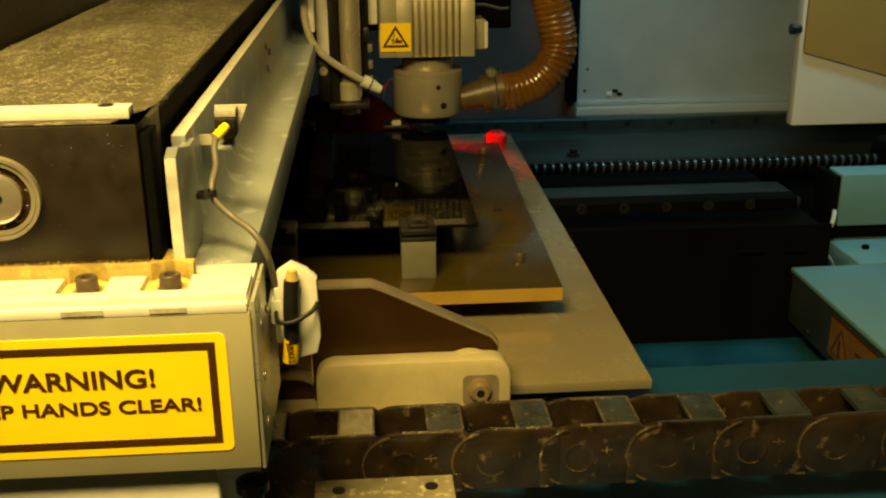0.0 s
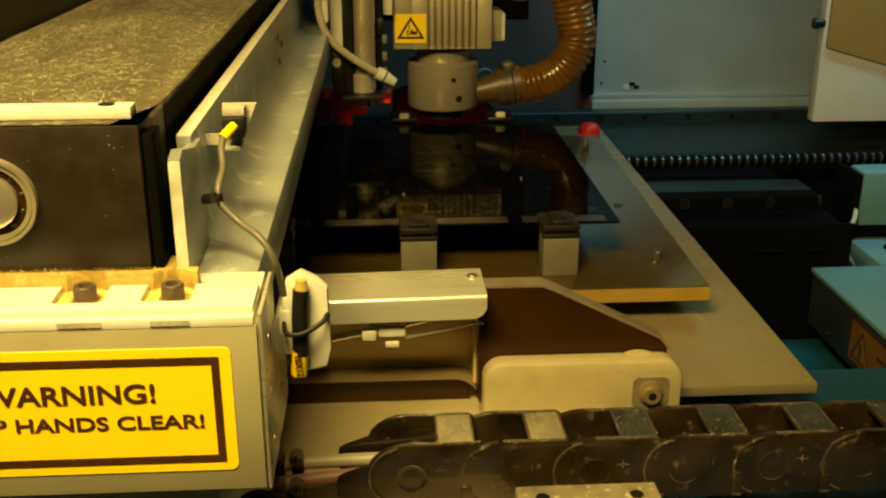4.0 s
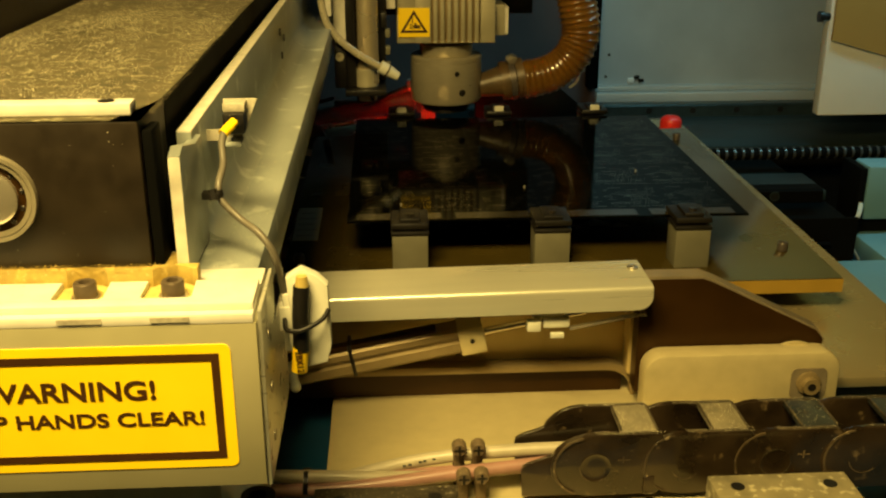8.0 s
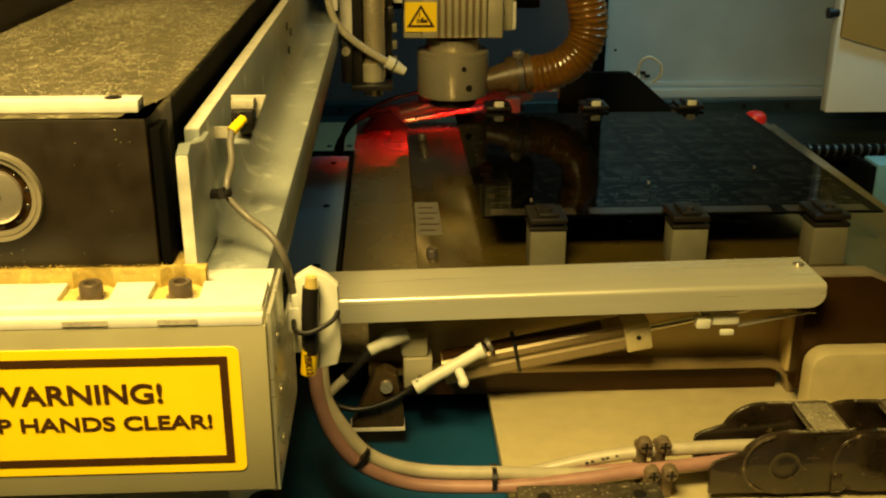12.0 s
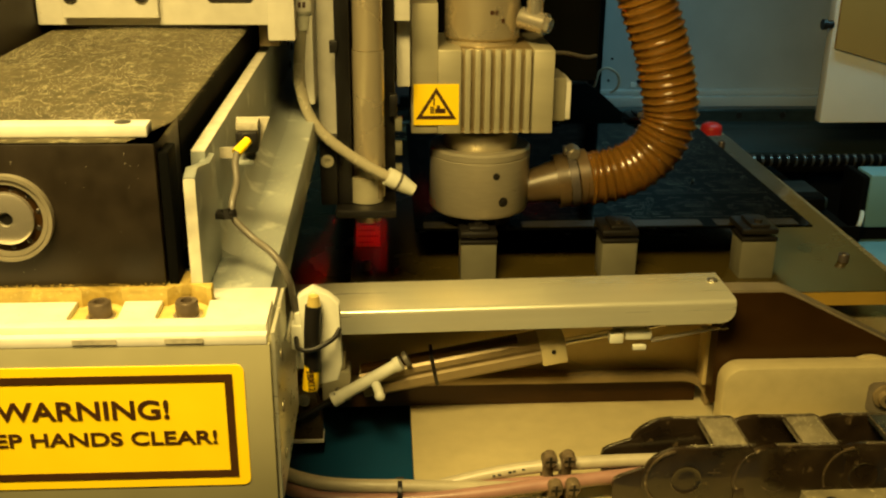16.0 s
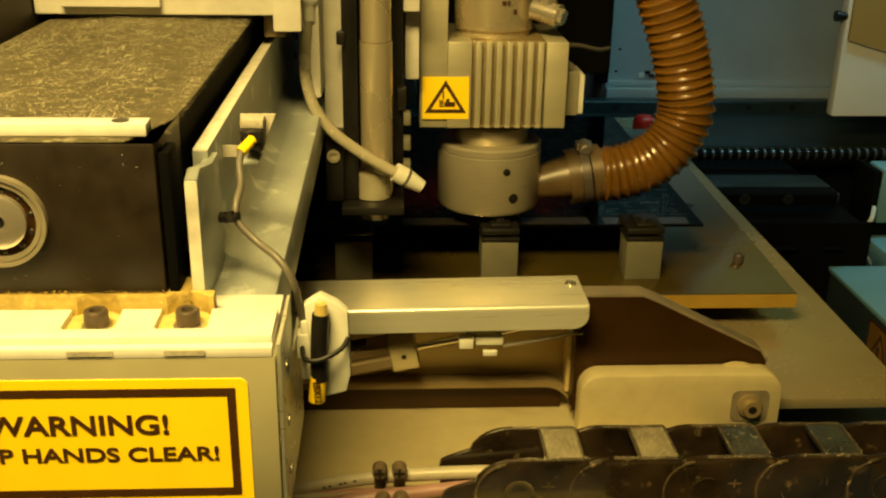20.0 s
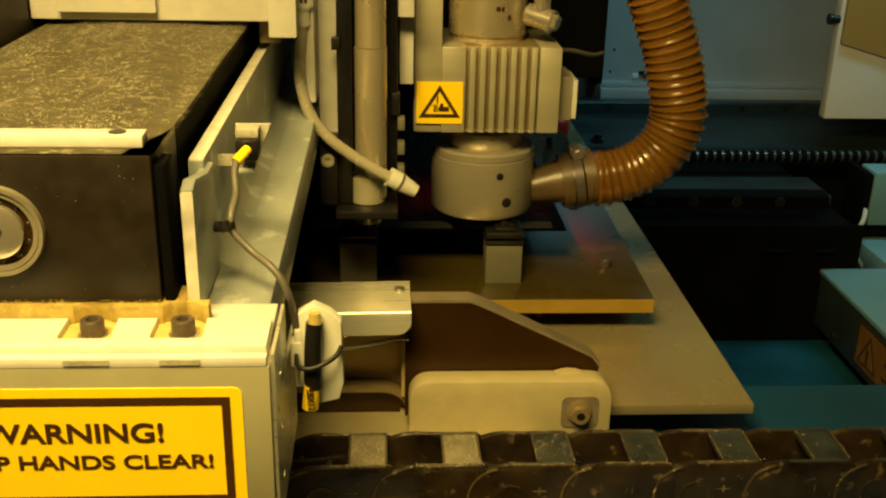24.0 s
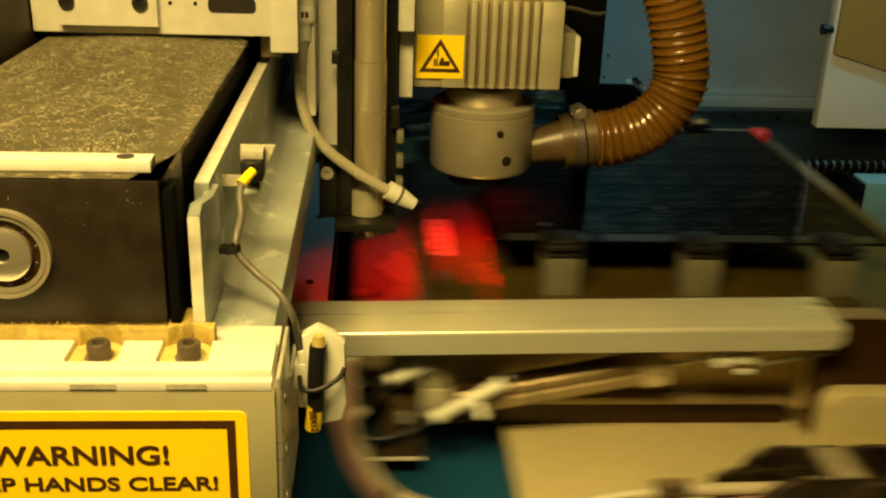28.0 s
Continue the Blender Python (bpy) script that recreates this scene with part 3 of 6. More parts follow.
for k in range(2):
    bm = B()
    box(bm, 0.712 + k * 0.085, 0.756 + k * 0.080, 1.150, 1.163, -0.405, -0.402, 0.001)
    single("edge_plate", bm, DARK_AND_SHADE, "small worn plate on the dark bed front", "plate", group="bed front plates")

# ---------------------------------------------------------------- beam at the near side: end block with the warning sign
blk = thing("end_block", "cream painted end block with a yellow warning sign", "machine block")
bm = B()
box(bm, -0.36, -0.0020, 0.0, 0.030, -0.095, 0.0003, 0.0003)
part("front_plate", bm, FRONT, blk, "dull aluminium front plate")
bm = B()
box(bm, -0.36, -0.0032, -0.0002, 0.062, 0.0004, 0.0058, 0.0004)
part("top_ledge", bm, CREAM, blk)
bm = B()
POCKETS = (-0.094, -0.049)
comb = [(-0.36, 0.0045), (-0.0036, 0.0045), (-0.0036, 0.0364)]
for x in POCKETS[::-1]:
    comb += [(x + 0.0120, 0.0364), (x + 0.0130, 0.0150), (x + 0.0115, 0.0135), (x - 0.0115, 0.0135), (x - 0.0130, 0.0150), (x - 0.0130, 0.0364)]
prism(bm, comb + [(-0.36, 0.0364)], "xy", 0.0058, 0.0098, 0.0004)
part("pocketed_bar", bm, CREAM, blk)
bm = B()
step = [(-0.36, 0.062), (-0.36, 0.0366)]
for x in POCKETS:
    step += [(x + 0.0130 * math.cos(radians(a)), 0.0290 + 0.0130 * math.sin(radians(a))) for a in range(144, 35, -12)]
prism(bm, step + [(-0.0360, 0.0366), (-0.0360, 0.0446), (-0.0487, 0.0446), (-0.0487, 0.062)], "xy", 0.0058, 0.0165, 0.0005)
part("dusty_step", bm, YELLOW_DUST, blk, "step coated with yellow milling dust")
for x in (-0.092, -0.047):
    cap_screw(blk, x, 0.0245, 0.0064, 0.0060, 0.0085, mat=SCREW)
    bm = B()
    box(bm, x - 0.0150, x + 0.0110, 0.0136, 0.0420, 0.0058, 0.0062)
    part("pocket_floor", bm, POCKET, blk, "pocket floor yellow with dust")
    bm = B()
    rod(bm, (x, 0.0245, 0.0058), (x, 0.0245, 0.0068), 0.0076, seg=24)
    part("washer", bm, SILVER, blk)
for x0, x1 in ((-0.1005, -0.0785), (-0.0545, -0.0350)):
    bm = B()
    box(bm, x0, x1, -0.0009, -0.0005, 0.0020, 0.0048)
    part("printed_mark", bm, GREY_MARK, blk, "small worn grey printed mark")
bm = B()
prism(bm, [(0.004, -0.098), (0.112, -0.098), (0.112, -0.031), (0.063, -0.031), (0.063, 0.0050), (0.004, 0.0050)], "yz", -0.0018, 0.0004, 0.0004)
part("side_plate", bm, ALU, blk, "scuffed aluminium side plate")
for z in (-0.018, -0.05, -0.08):
    bm = B()
    rod(bm, (0.0002, 0.026, z), (0.0012, 0.026, z), 0.0032, seg=14)
    part("side_screw", bm, RING, blk)
sign = B()
prism(sign, rounded(-0.179, -0.0158, -0.0825, -0.0108, 0.004), "xz", -0.0006, 0.0002)
sign = part("warning_sign", sign, YELLOW, blk, "yellow warning sticker with black border and lettering")
bm = B()
ox0, ox1, oz0, oz1, w = -0.1735, -0.0218, -0.0772, -0.0158, 0.0042
for b in ((ox0, ox1, oz1 - w, oz1), (ox0, ox1, oz0, oz0 + w), (ox0, ox0 + w, oz0 + w, oz1 - w), (ox1 - w, ox1, oz0 + w, oz1 - w)):
    box(bm, b[0], b[1], -0.0010, -0.0006, b[2], b[3])
part("border", bm, INK, sign)
words("lettering", "WARNING!", -0.1440, -0.0555, -0.0412, -0.0300, -0.0007, INK, sign)
words("lettering", "KEEP HANDS CLEAR!", -0.1625, -0.0318, -0.0566, -0.0484, -0.0007, INK, sign)

col = single("support_column", box(B(), -0.36, -0.028, 0.008, 0.20, -0.284, -0.096, 0.002), CREAM, "cream painted column under the end block", "column")
bm = B()
lathe(bm, [(0.010, 0), (0.010, 0.006), (0.005, 0.006), (0.0045, 0.003), (0.0003, 0.003)], (-0.012, 0.03, -0.128), "Z", 20)
rod(bm, (-0.012, 0.03, -0.284), (-0.012, 0.03, -0.128), 0.0065, seg=16)
single("leveling_bolt", bm, DARK_STEEL, "dark steel levelling bolt beside the column", "bolt")

# roller housing, bearing, cover band
rh = thing("roller_housing", "dusty black roller housing with a ball bearing", "roller housing")
bm = B()
box(bm, -0.36, -0.060, 0.040, 0.105, 0.0165, 0.0955, 0.001)
part("housing", bm, BLACK, rh)
# cheek in near-black, the gap's shade put into its colour
bm = B()
box(bm, -0.0590, -0.0535, 0.042, 0.062, 0.0165, 0.0905, 0.001)
part("end_cheek", bm, DARK_AND_SHADE, rh)
bx, bz = -0.1378, 0.0568
bm = B()
ring(bm, 0.0235, 0.0214, 0.0, -0.0045, (bx, 0.0402, bz), "Y", 48)
brg = part("bearing_outer_ring", bm, RING, rh)
bm = B()
ring(bm, 0.0209, 0.0186, 0.0, -0.0036, (bx, 0.0402, bz), "Y", 48)
part("bearing_shield", bm, RING, brg)
bm = B()
ring(bm, 0.0186, 0.0140, 0.0, -0.0012, (bx, 0.0402, bz), "Y", 40)
part("ball_race", bm, GUSSET, brg)
for i in range(11):
    a = 2 * math.pi * i / 11 + 0.2
    bm = B()
    bmesh.ops.create_uvsphere(bm, u_segments=10, v_segments=6, radius=0.0020, matrix=Matrix.Translation((bx + 0.0162 * math.cos(a), 0.0402, bz + 0.0162 * math.sin(a))))
    part("ball", bm, DARK_STEEL, brg)
bm = B()
lathe(bm, [(0.0140, 0), (0.0140, -0.0045), (0.0122, -0.0055), (0.0040, -0.0055), (0.0034, -0.003), (0.0003, -0.003)], (bx, 0.0405, bz), "Y", 36)
shaft = part("shaft_end", bm, STEEL, rh)
bm = B()
rod(bm, (bx, 0.0374, bz), (bx, 0.0368, bz), 0.0033, seg=12)
part("centre_hole", bm, BLACK_CLEAN, shaft)
bm = B()
box(bm, -0.36, -0.0650, 0.0495, 0.0625, 0.0965, 0.1028, 0.0006)
bar = part("clamp_bar", bm, CREAM, rh, "cream clamp bar over the band end")
bm = B()
lathe(bm, [(0.0045, 0), (0.0033, -0.0012), (0.0003, -0.0012)], (-0.0785, 0.0560, 0.1032), "Z", 18)
part("countersunk_screw", bm, DARK_STEEL, bar)

band = thing("cover_band", "dust covered band running over the beam", "cover band")
bm = B()
nx, ny = 10, 40
grid = [[bm.verts.new((-0.2195 + (0.1615 - 0.0004 * math.sin(j * 1.7)) * i / nx, 0.040 + 1.9 * j / ny, 0.0962 + 0.0022 * math.sin(math.pi * i / nx) * min(1, j / 6))) for i in range(nx + 1)] for j in range(ny + 1)]
for j in range(ny):
    for i in range(nx):
        bm.faces.new((grid[j][i], grid[j][i + 1], grid[j + 1][i + 1], grid[j + 1][i]))
bmesh.ops.solidify(bm, geom=bm.faces[:], thickness=-0.0012)
part("band", bm, BAND, band)
rng = random.Random(21)
for sx in (-0.2197, -0.0583):
    verts, faces = [], []
    for k in range(700):
        y = 0.06 + 1.2 * rng.random() ** 1.5
        a, l = rng.uniform(-0.8, 0.8), rng.uniform(0.001, 0.0042)
        s = 1 if sx > -0.1 else -1
        n = len(verts)
        z = 0.0958 + rng.uniform(-0.0008, 0.0008)
        verts += [(sx, y - 0.00016, z), (sx, y + 0.00016, z), (sx + s * l * math.cos(a), y + l * math.sin(a) + 0.0001, z - rng.uniform(0, 0.0015))]
        faces.append((n, n + 1, n + 2))
    me = bpy.data.meshes.new("frayed_edge")
    me.from_pydata(verts, [], faces)
    me.materials.append(BAND)
    fray = new("frayed_edge", me)
    fray.parent = band
    tagged(fray, "frayed threads along the band's edge", kind="stuff")
verts, faces = [], []
rng = random.Random(4)
for k in range(60000):
    x, y = rng.uniform(-0.217, -0.0595), 0.066 + 0.75 * rng.random() ** 1.3
    patch = noise.noise((x * 28, y * 12, 0.3)) + 0.6 * noise.noise((x * 110, y * 60, 4.1)) + 0.5 * noise.noise((x * 420, y * 260, 9.0))
    if patch < rng.uniform(-0.55, 0.75):
        continue
    s, a = 0.00018 + 0.00052 * rng.random() ** 3, rng.uniform(0, 6.28)
    z = 0.0976 + 0.0022 * math.sin(math.pi * (x + 0.2195) / 0.1615) * min(1, y / 0.3) + rng.uniform(0, 0.0003)
    n = len(verts)
    c, d = s * math.cos(a), s * math.sin(a)
    verts += [(x - c, y - d, z), (x + d * 0.6, y - c * 0.6, z + s * 0.4), (x + c, y + d, z), (x - d * 0.6, y + c * 0.6, z + s * 0.5)]
    faces += [(n, n + 1, n + 2, n + 3)]
me = bpy.data.meshes.new("dust_chips")
me.from_pydata(verts, [], faces)
me.materials.append(DUST)
tagged(new("dust_chips", me), "pale milling dust lying on the band", "dust", kind="stuff")
# beam coloured near-black so the gap beside the flange stays in shade
bm = B()
box(bm, -0.2190, -0.060, 0.107, 1.95, 0.0, 0.0935)
box(bm, -0.060, -0.052, 0.15, 1.95, -0.02, 0.02)
single("beam", bm, DARK_AND_SHADE, "cross beam under the cover band, near-black for the shaded gap", "beam", "structure")
bm = B()
box(bm, -0.60, -0.2290, 0.12, 1.95, 0.0, 0.135, 0.004)
single("cable_duct", bm, BLACK, "dark dusty duct beside the band", "duct", "structure")

# guide flange beside the band
fl = thing("guide_flange", "scuffed aluminium guide flange along the beam", "flange")
bm = B()
prism(bm, [(0.046, 0.006), (0.046, 0.0755), (0.056, 0.0785), (0.092, 0.0705), (0.112, 0.0705), (0.112, 0.006)], "yz", -0.0480, -0.0415, 0.0008)
part("front_guard", bm, ALU_FLANGE, fl)
# pale strip that paints the lamp-lit brightness of the guard's front edge
bm = B()
prism(bm, rounded(-0.0478, -0.0417, 0.008, 0.0748, 0.001), "xz", 0.0452, 0.0459)
part("lit_edge", bm, SIGN_EDGE, fl, "bright front edge, lamp light put into its colour")
bm = B()
prism(bm, [(0.100, 0.006), (0.100, 0.0745), (1.9, 0.0645), (1.9, 0.006)], "yz", -0.0535, -0.0450, 0.0008)
part("long_plate", bm, ALU_FLANGE, fl)
bm = B()
prism(bm, [(0.101, 0.0746), (0.101, 0.0753), (1.9, 0.0653), (1.9, 0.0646)], "yz", -0.0533, -0.0452)
part("dusty_edge", bm, SIGN_EDGE, fl, "pale dusty top edge")
bm = B()
box(bm, -0.0445, -0.0075, 0.064, 1.9, -0.030, 0.0050, 0.001)
part("ledge", bm, ALU_FLANGE, fl)
bm = B()
prism(bm, [(-0.0449, 0.0048), (-0.0300, 0.0048)] + [(-0.0300 - 0.0150 * math.sin(radians(15 * k)), 0.0200 - 0.0150 * math.cos(radians(15 * k))) for k in range(1, 7)], "xz", 0.1125, 1.9)
part("fillet", bm, ALU_FLANGE, fl)
for y, z in ((0.62, 0.052), (0.66, 0.040), (0.63, 0.026)):
    bm = B()
    rod(bm, (-0.0440, y, z), (-0.0425, y, z), 0.004, seg=12)
    part("hole", bm, BLACK_CLEAN, fl)

sens = thing("proximity_sensor", "black proximity sensor with a yellow cable sleeve", "sensor")
bm = B()
prism(bm, [(-0.0335, 0.057), (-0.0240, 0.057), (-0.0205, 0.064), (-0.0125, 0.0832), (-0.0335, 0.0832)], "xz", 0.1485, 0.1500, 0.0003)
box(bm, -0.0450, -0.0336, 0.1487, 0.1498, 0.057, 0.0640)
part("bracket", bm, GREY_MARK, sens, "bent aluminium sensor bracket")
bm = B()
box(bm, -0.0320, -0.0215, 0.1290, 0.1484, 0.0580, 0.0594, 0.0004)
part("bracket_lip", bm, ALU_FLANGE, sens)
bm = B()
box(bm, -0.0320, -0.0190, 0.1320, 0.1483, 0.0650, 0.0775, 0.0012)
part("sensor_body", bm, BLACK_CLEAN, sens)
bm = B()
box(bm, -0.0322, -0.0188, 0.1360, 0.1483, 0.0776, 0.0830, 0.0008)
part("sensor_cap", bm, GREY_MARK, sens, "dusty grey cap")
bm = B()
rod(bm, (-0.0258, 0.1318, 0.0735), (-0.0235, 0.1230, 0.0750), 0.0042, seg=16)
part("cable_gland", bm, BLACK_CLEAN, sens)
bm = B()
rod(bm, (-0.0235, 0.1230, 0.0750), (-0.0290, 0.1150, 0.0702), 0.0028, seg=16)
for k in range(3):
    p = Vector((-0.0245, 0.1215, 0.0741)) + Vector((-0.0055, -0.0080, -0.0048)) * (0.18 + 0.3 * k)
    rod(bm, p, p + Vector((-0.0007, -0.0010, -0.0006)), 0.0031, seg=16)
part("cable_sleeve", bm, YELLOW, sens, "yellow cable sleeve")
wire = thing("sensor_cable", "grey sensor cable running down the flange", "cable")
bm = B()
tube(bm, [(-0.0290, 0.1145, 0.0702), (-0.0295, 0.108, 0.0650), (-0.0280, 0.098, 0.056), (-0.0295, 0.087, 0.048), (-0.0285, 0.083, 0.040), (-0.018, 0.078, 0.030), (-0.006, 0.068, 0.024), (0.002, 0.064, 0.012), (0.0050, 0.070, -0.010), (0.009, 0.074, -0.05)], 0.0021, 10)
part("cable", bm, WIRE, wire)
bm = B()
box(bm, -0.0385, -0.0285, 0.0790, 0.0870, 0.0405, 0.0445, 0.0008)
cable_tie(bm, (-0.0300, 0.0835, 0.0430), (0.2, -0.3, -1), 0.0032)
part("cable_tie", bm, BLACK_CLEAN, wire)

# cable holder on the side of the block
hold = thing("cable_holder", "white nylon cable holder with a taped black cable", "cable holder")
bm = B()
prism(bm, [(0.0165, -0.036), (0.0200, -0.043), (0.0320, -0.040), (0.0345, -0.030), (0.0335, 0.004), (0.0280, 0.0095), (0.0200, 0.0135), (0.0120, 0.0085), (0.0130, -0.006)], "xz", 0.016, 0.024, 0.001)
box(bm, 0.0075, 0.015, 0.017, 0.026, -0.022, -0.008, 0.001)
box(bm, 0.0095, 0.014, 0.018, 0.024, -0.034, -0.001, 0.001)
part("nylon_block", bm, NYLON, hold)
bm = B()
tube(bm, [(0.0205, 0.012, 0.006), (0.0195, 0.011, -0.006), (0.0190, 0.011, -0.020), (0.0188, 0.011, -0.030)], 0.0044, 14)
part("tape_wrap", bm, BLACK_CLEAN, hold, "black tape wrapping")
bm = B()
rod(bm, (0.0206, 0.012, 0.004), (0.0208, 0.012, 0.0115), 0.0040, 0.0028, 14)
part("brass_tip", bm, BRASS, hold)
bm = B()
tube(bm, [(0.0187, 0.011, -0.0275), (0.0180, 0.011, -0.035), (0.0172, 0.011, -0.0418)], 0.0043, 14)
ferrule = part("yellow_marker", bm, YELLOW, hold, "yellow cable marker")
code = words("print", "2BX12", -0.0062, 0.0062, -0.0018, 0.0018, 0.0, INK, ferrule)
code.matrix_basis = pose(0.0181, 0.0064, -0.0347, 0, 86, 0)
bm = B()
tube(bm, [(0.0105, 0.016, -0.0145), (0.0125, 0.0065, -0.0160), (0.0200, 0.0050, -0.0160), (0.0300, 0.010, -0.0125), (0.0335, 0.016, -0.0095)], 0.0013, 8)
part("cable_tie", bm, BLACK_CLEAN, hold)
hold.location, hold.scale = (-0.0062, 0.0475, -0.0118), (1.10, 1.10, 1.10)

# dust lying along the foot of the housing, on its face and on the flange's foot
EX, EY, EZ = (1, 0, 0), (0, 1, 0), (0, 0, 1)
chips("dust_ridge", 4200, lambda r: ((r.uniform(-0.30, -0.054), 0.0392 - 0.004 * r.random() ** 2, 0.0163 + 0.0026 * r.random() ** 4), EX, EZ, (0, -1, 0)), (0.00015, 0.0005), YELLOW_DUST, rh, "yellow dust heaped along the housing's foot", 31)
chips("dust_speck", 90, lambda r: ((r.uniform(-0.30, -0.062), 0.0397, r.uniform(0.020, 0.094)), EX, EZ, (0, -1, 0)), (0.00012, 0.00035), DUST, rh, "pale dust specks", 32)
chips("dust_ridge", 1100, lambda r: ((-0.0475 - 0.005 * r.random(), r.uniform(0.036, 0.046), 0.0100 + 0.010 * r.random() ** 3), EX, EZ, (0, -1, 0)), (0.00015, 0.0005), YELLOW_DUST, fl, "yellow dust at the flange's foot", 33)
chips("dust_speck", 500, lambda r: ((r.uniform(-0.043, -0.010), 0.066 + 0.25 * r.random() ** 1.5, 0.0052), EX, EY, EZ), (0.00015, 0.0004), DUST, fl, "pale dust specks", 34)
chips("dust_speck", 260, lambda r: ((r.uniform(-0.36, -0.002), r.uniform(0.001, 0.036), 0.0100), EX, EY, EZ), (0.0001, 0.0003), YELLOW_DUST, blk, "fine yellow dust", 35)

# ---------------------------------------------------------------- moving table; places are those of the start, x = 0 of the slide
TABLE = []


def on_table(ob):
    TABLE.append(ob)
    return ob


ZP = -0.240
tab = on_table(thing("slide_table", "dull aluminium slide table plate", "machine table"))
bm = B()
prism(bm, [(-0.42, 0.445), (0.125, 0.445), (0.125, 0.367), (0.3325, 0.367), (0.338, 1.42), (-0.42, 1.42)], "xy", ZP - 0.0105, ZP, 0.0006)
part("table_plate", bm, PLATE, tab)
bm = B()
box(bm, -0.272, 0.1245, 0.150, 0.44, -0.268, -0.256, 0.0006)
part("lower_plate", bm, HINGE, tab, "lower front plate under the cable chain")
for x in (-0.3, 0.2):
    for y in (1.247, ):
        bm = B()
        box(bm, x - 0.05, x + 0.05, y - 0.040, y + 0.040, -0.3265, ZP - 0.0105, 0.004)
        part("slide_block", bm, DARK_AND_SHADE, tab)
bm = B()
box(bm, -0.35, 0.30, 1.29, 1.40, -0.322, ZP - 0.0107, 0.004)
part("saddle", bm, DARK_AND_SHADE, tab, "dark saddle under the plate")

tray = on_table(thing("fixture_tray", "amber laminate fixture tray with screws and pins", "tray"))
ZT = -0.200
bm = B()
prism(bm, [(-0.333, 0.516), (0.2715, 0.516), (0.2860, 1.185), (-0.333, 1.165)], "xy", ZT - 0.0160, ZT, 0.0008)
body = part("tray_board", bm, TRAY, tray)
bm = B()
box(bm, -0.3328, 0.2713, 0.5148, 0.5159, ZT - 0.0155, ZT - 0.0007)
part("front_edge", bm, TRAY_EDGE, tray, "sawn yellow edge of the laminate")
for x, y in ((0.2365, 0.603), (-0.3165, 0.597), (0.252, 1.110), (-0.310, 1.105)):
    cap_screw(tray, x, y, ZT, 0.0060, 0.0100, mat=REAR_METAL)
for x, y in ((0.236, 0.80), (-0.312, 0.85)):
    bm = B()
    rod(bm, (x, y, ZT), (x, y, ZT + 0.0008), 0.0062, seg=16)
    part("blind_hole", bm, DARK_STEEL, tray)
for x in (-0.29, 0.21):
    for y in (0.59, 1.08):
        bm = B()
        rod(bm, (x, y, ZP), (x, y, ZT - 0.0162), 0.013, seg=18)
        part("spacer", bm, DARK_STEEL, tray)
bm = B()
box(bm, -0.3310, -0.3005, 0.668, 0.790, ZT + 0.0002, ZT + 0.0008)
pap = part("paper_label", bm, PAPER, tray, "pale paper label stuck on the tray")
for k in range(5):
    bm = B()
    box(bm, -0.327, -0.308 + 0.005 * (k % 2), 0.682 + 0.021 * k, 0.686 + 0.021 * k, ZT + 0.0008, ZT + 0.0011)
    part("text_bar", bm, INK, pap)
for k in range(5):
    bm = B()
    box(bm, 0.212 - 0.003 * k, 0.220 - 0.003 * k, 0.872 + 0.017 * k, 0.880 + 0.017 * k, ZT + 0.0002, ZT + 0.0008)
    part("text_bar", bm, INK, tray)
bm = B()
lathe(bm, [(0.0185, 0), (0.0195, 0.004), (0.0195, 0.021), (0.0180, 0.027), (0.0125, 0.0315), (0.0005, 0.0335)], (0.2975, 1.3065, ZP), "Z", 28)
knob = on_table(single("red_knob", bm, RED_KNOB, "red plastic knob on the table plate behind the tray", "knob"))

pcb = on_table(thing("circuit_panel", "glossy near-black printed circuit panel with rows of pads", "circuit board"))
ZB = -0.149
PX0, PX1, PY0, PY1 = -0.2615, 0.187, 0.587, 1.066
bm = B()
box(bm, PX0, PX1, PY0, PY1, ZB - 0.0022, ZB)
part("board", bm, PCB, pcb)
verts, faces = [], []
rng = random.Random(7)


def pad(x, y, w, d, z=ZB + 0.00025):
    n = len(verts)
    verts.extend([(x, y, z), (x + w, y, z), (x + w, y + d, z), (x, y + d, z)])
    faces.append((n, n + 1, n + 2, n + 3))


# one small circuit, stepped over the panel: rows of chip pads, pairs and vias
UX, UY = (PX1 - PX0 - 0.016) / 6, (PY1 - PY0 - 0.040) / 5
unit = []
for r in range(9):
    yy = 0.005 + r * (UY - 0.008) / 9
    x = 0.004 + 0.002 * (r % 2)
    while x < UX - 0.008:
        kind = rng.random()
        if kind < 0.22:
            n = rng.randint(3, 7)
            for k in range(n):
                unit.append((x + k * 0.0034, yy, 0.0013, 0.0019))
                if r % 3 == 1:
                    unit.append((x + k * 0.0034, yy + 0.0048, 0.0013, 0.0019))
            x += n * 0.0034 + 0.0025
        elif kind < 0.45:
            unit += [(x, yy + 0.001, 0.0016, 0.0013), (x + 0.0034, yy + 0.001, 0.0016, 0.0013)]
            x += 0.0085
        else:
            x += 0.0034 * rng.randint(1, 3)
for r in range(5):
    for c in range(6):
        for x, y, w, d in unit:
            if x + w < UX - 0.002:
                pad(PX0 + 0.008 + c * UX + x, PY0 + 0.028 + r * UY + y, w, d)
me = bpy.data.meshes.new("pad_pattern")
me.from_pydata(verts, [], faces)
me.materials.append(PAD)
pads = new("pad_pattern", me)
pads.parent = pcb
tagged(pads, "rows of small tinned pads", kind="stuff")
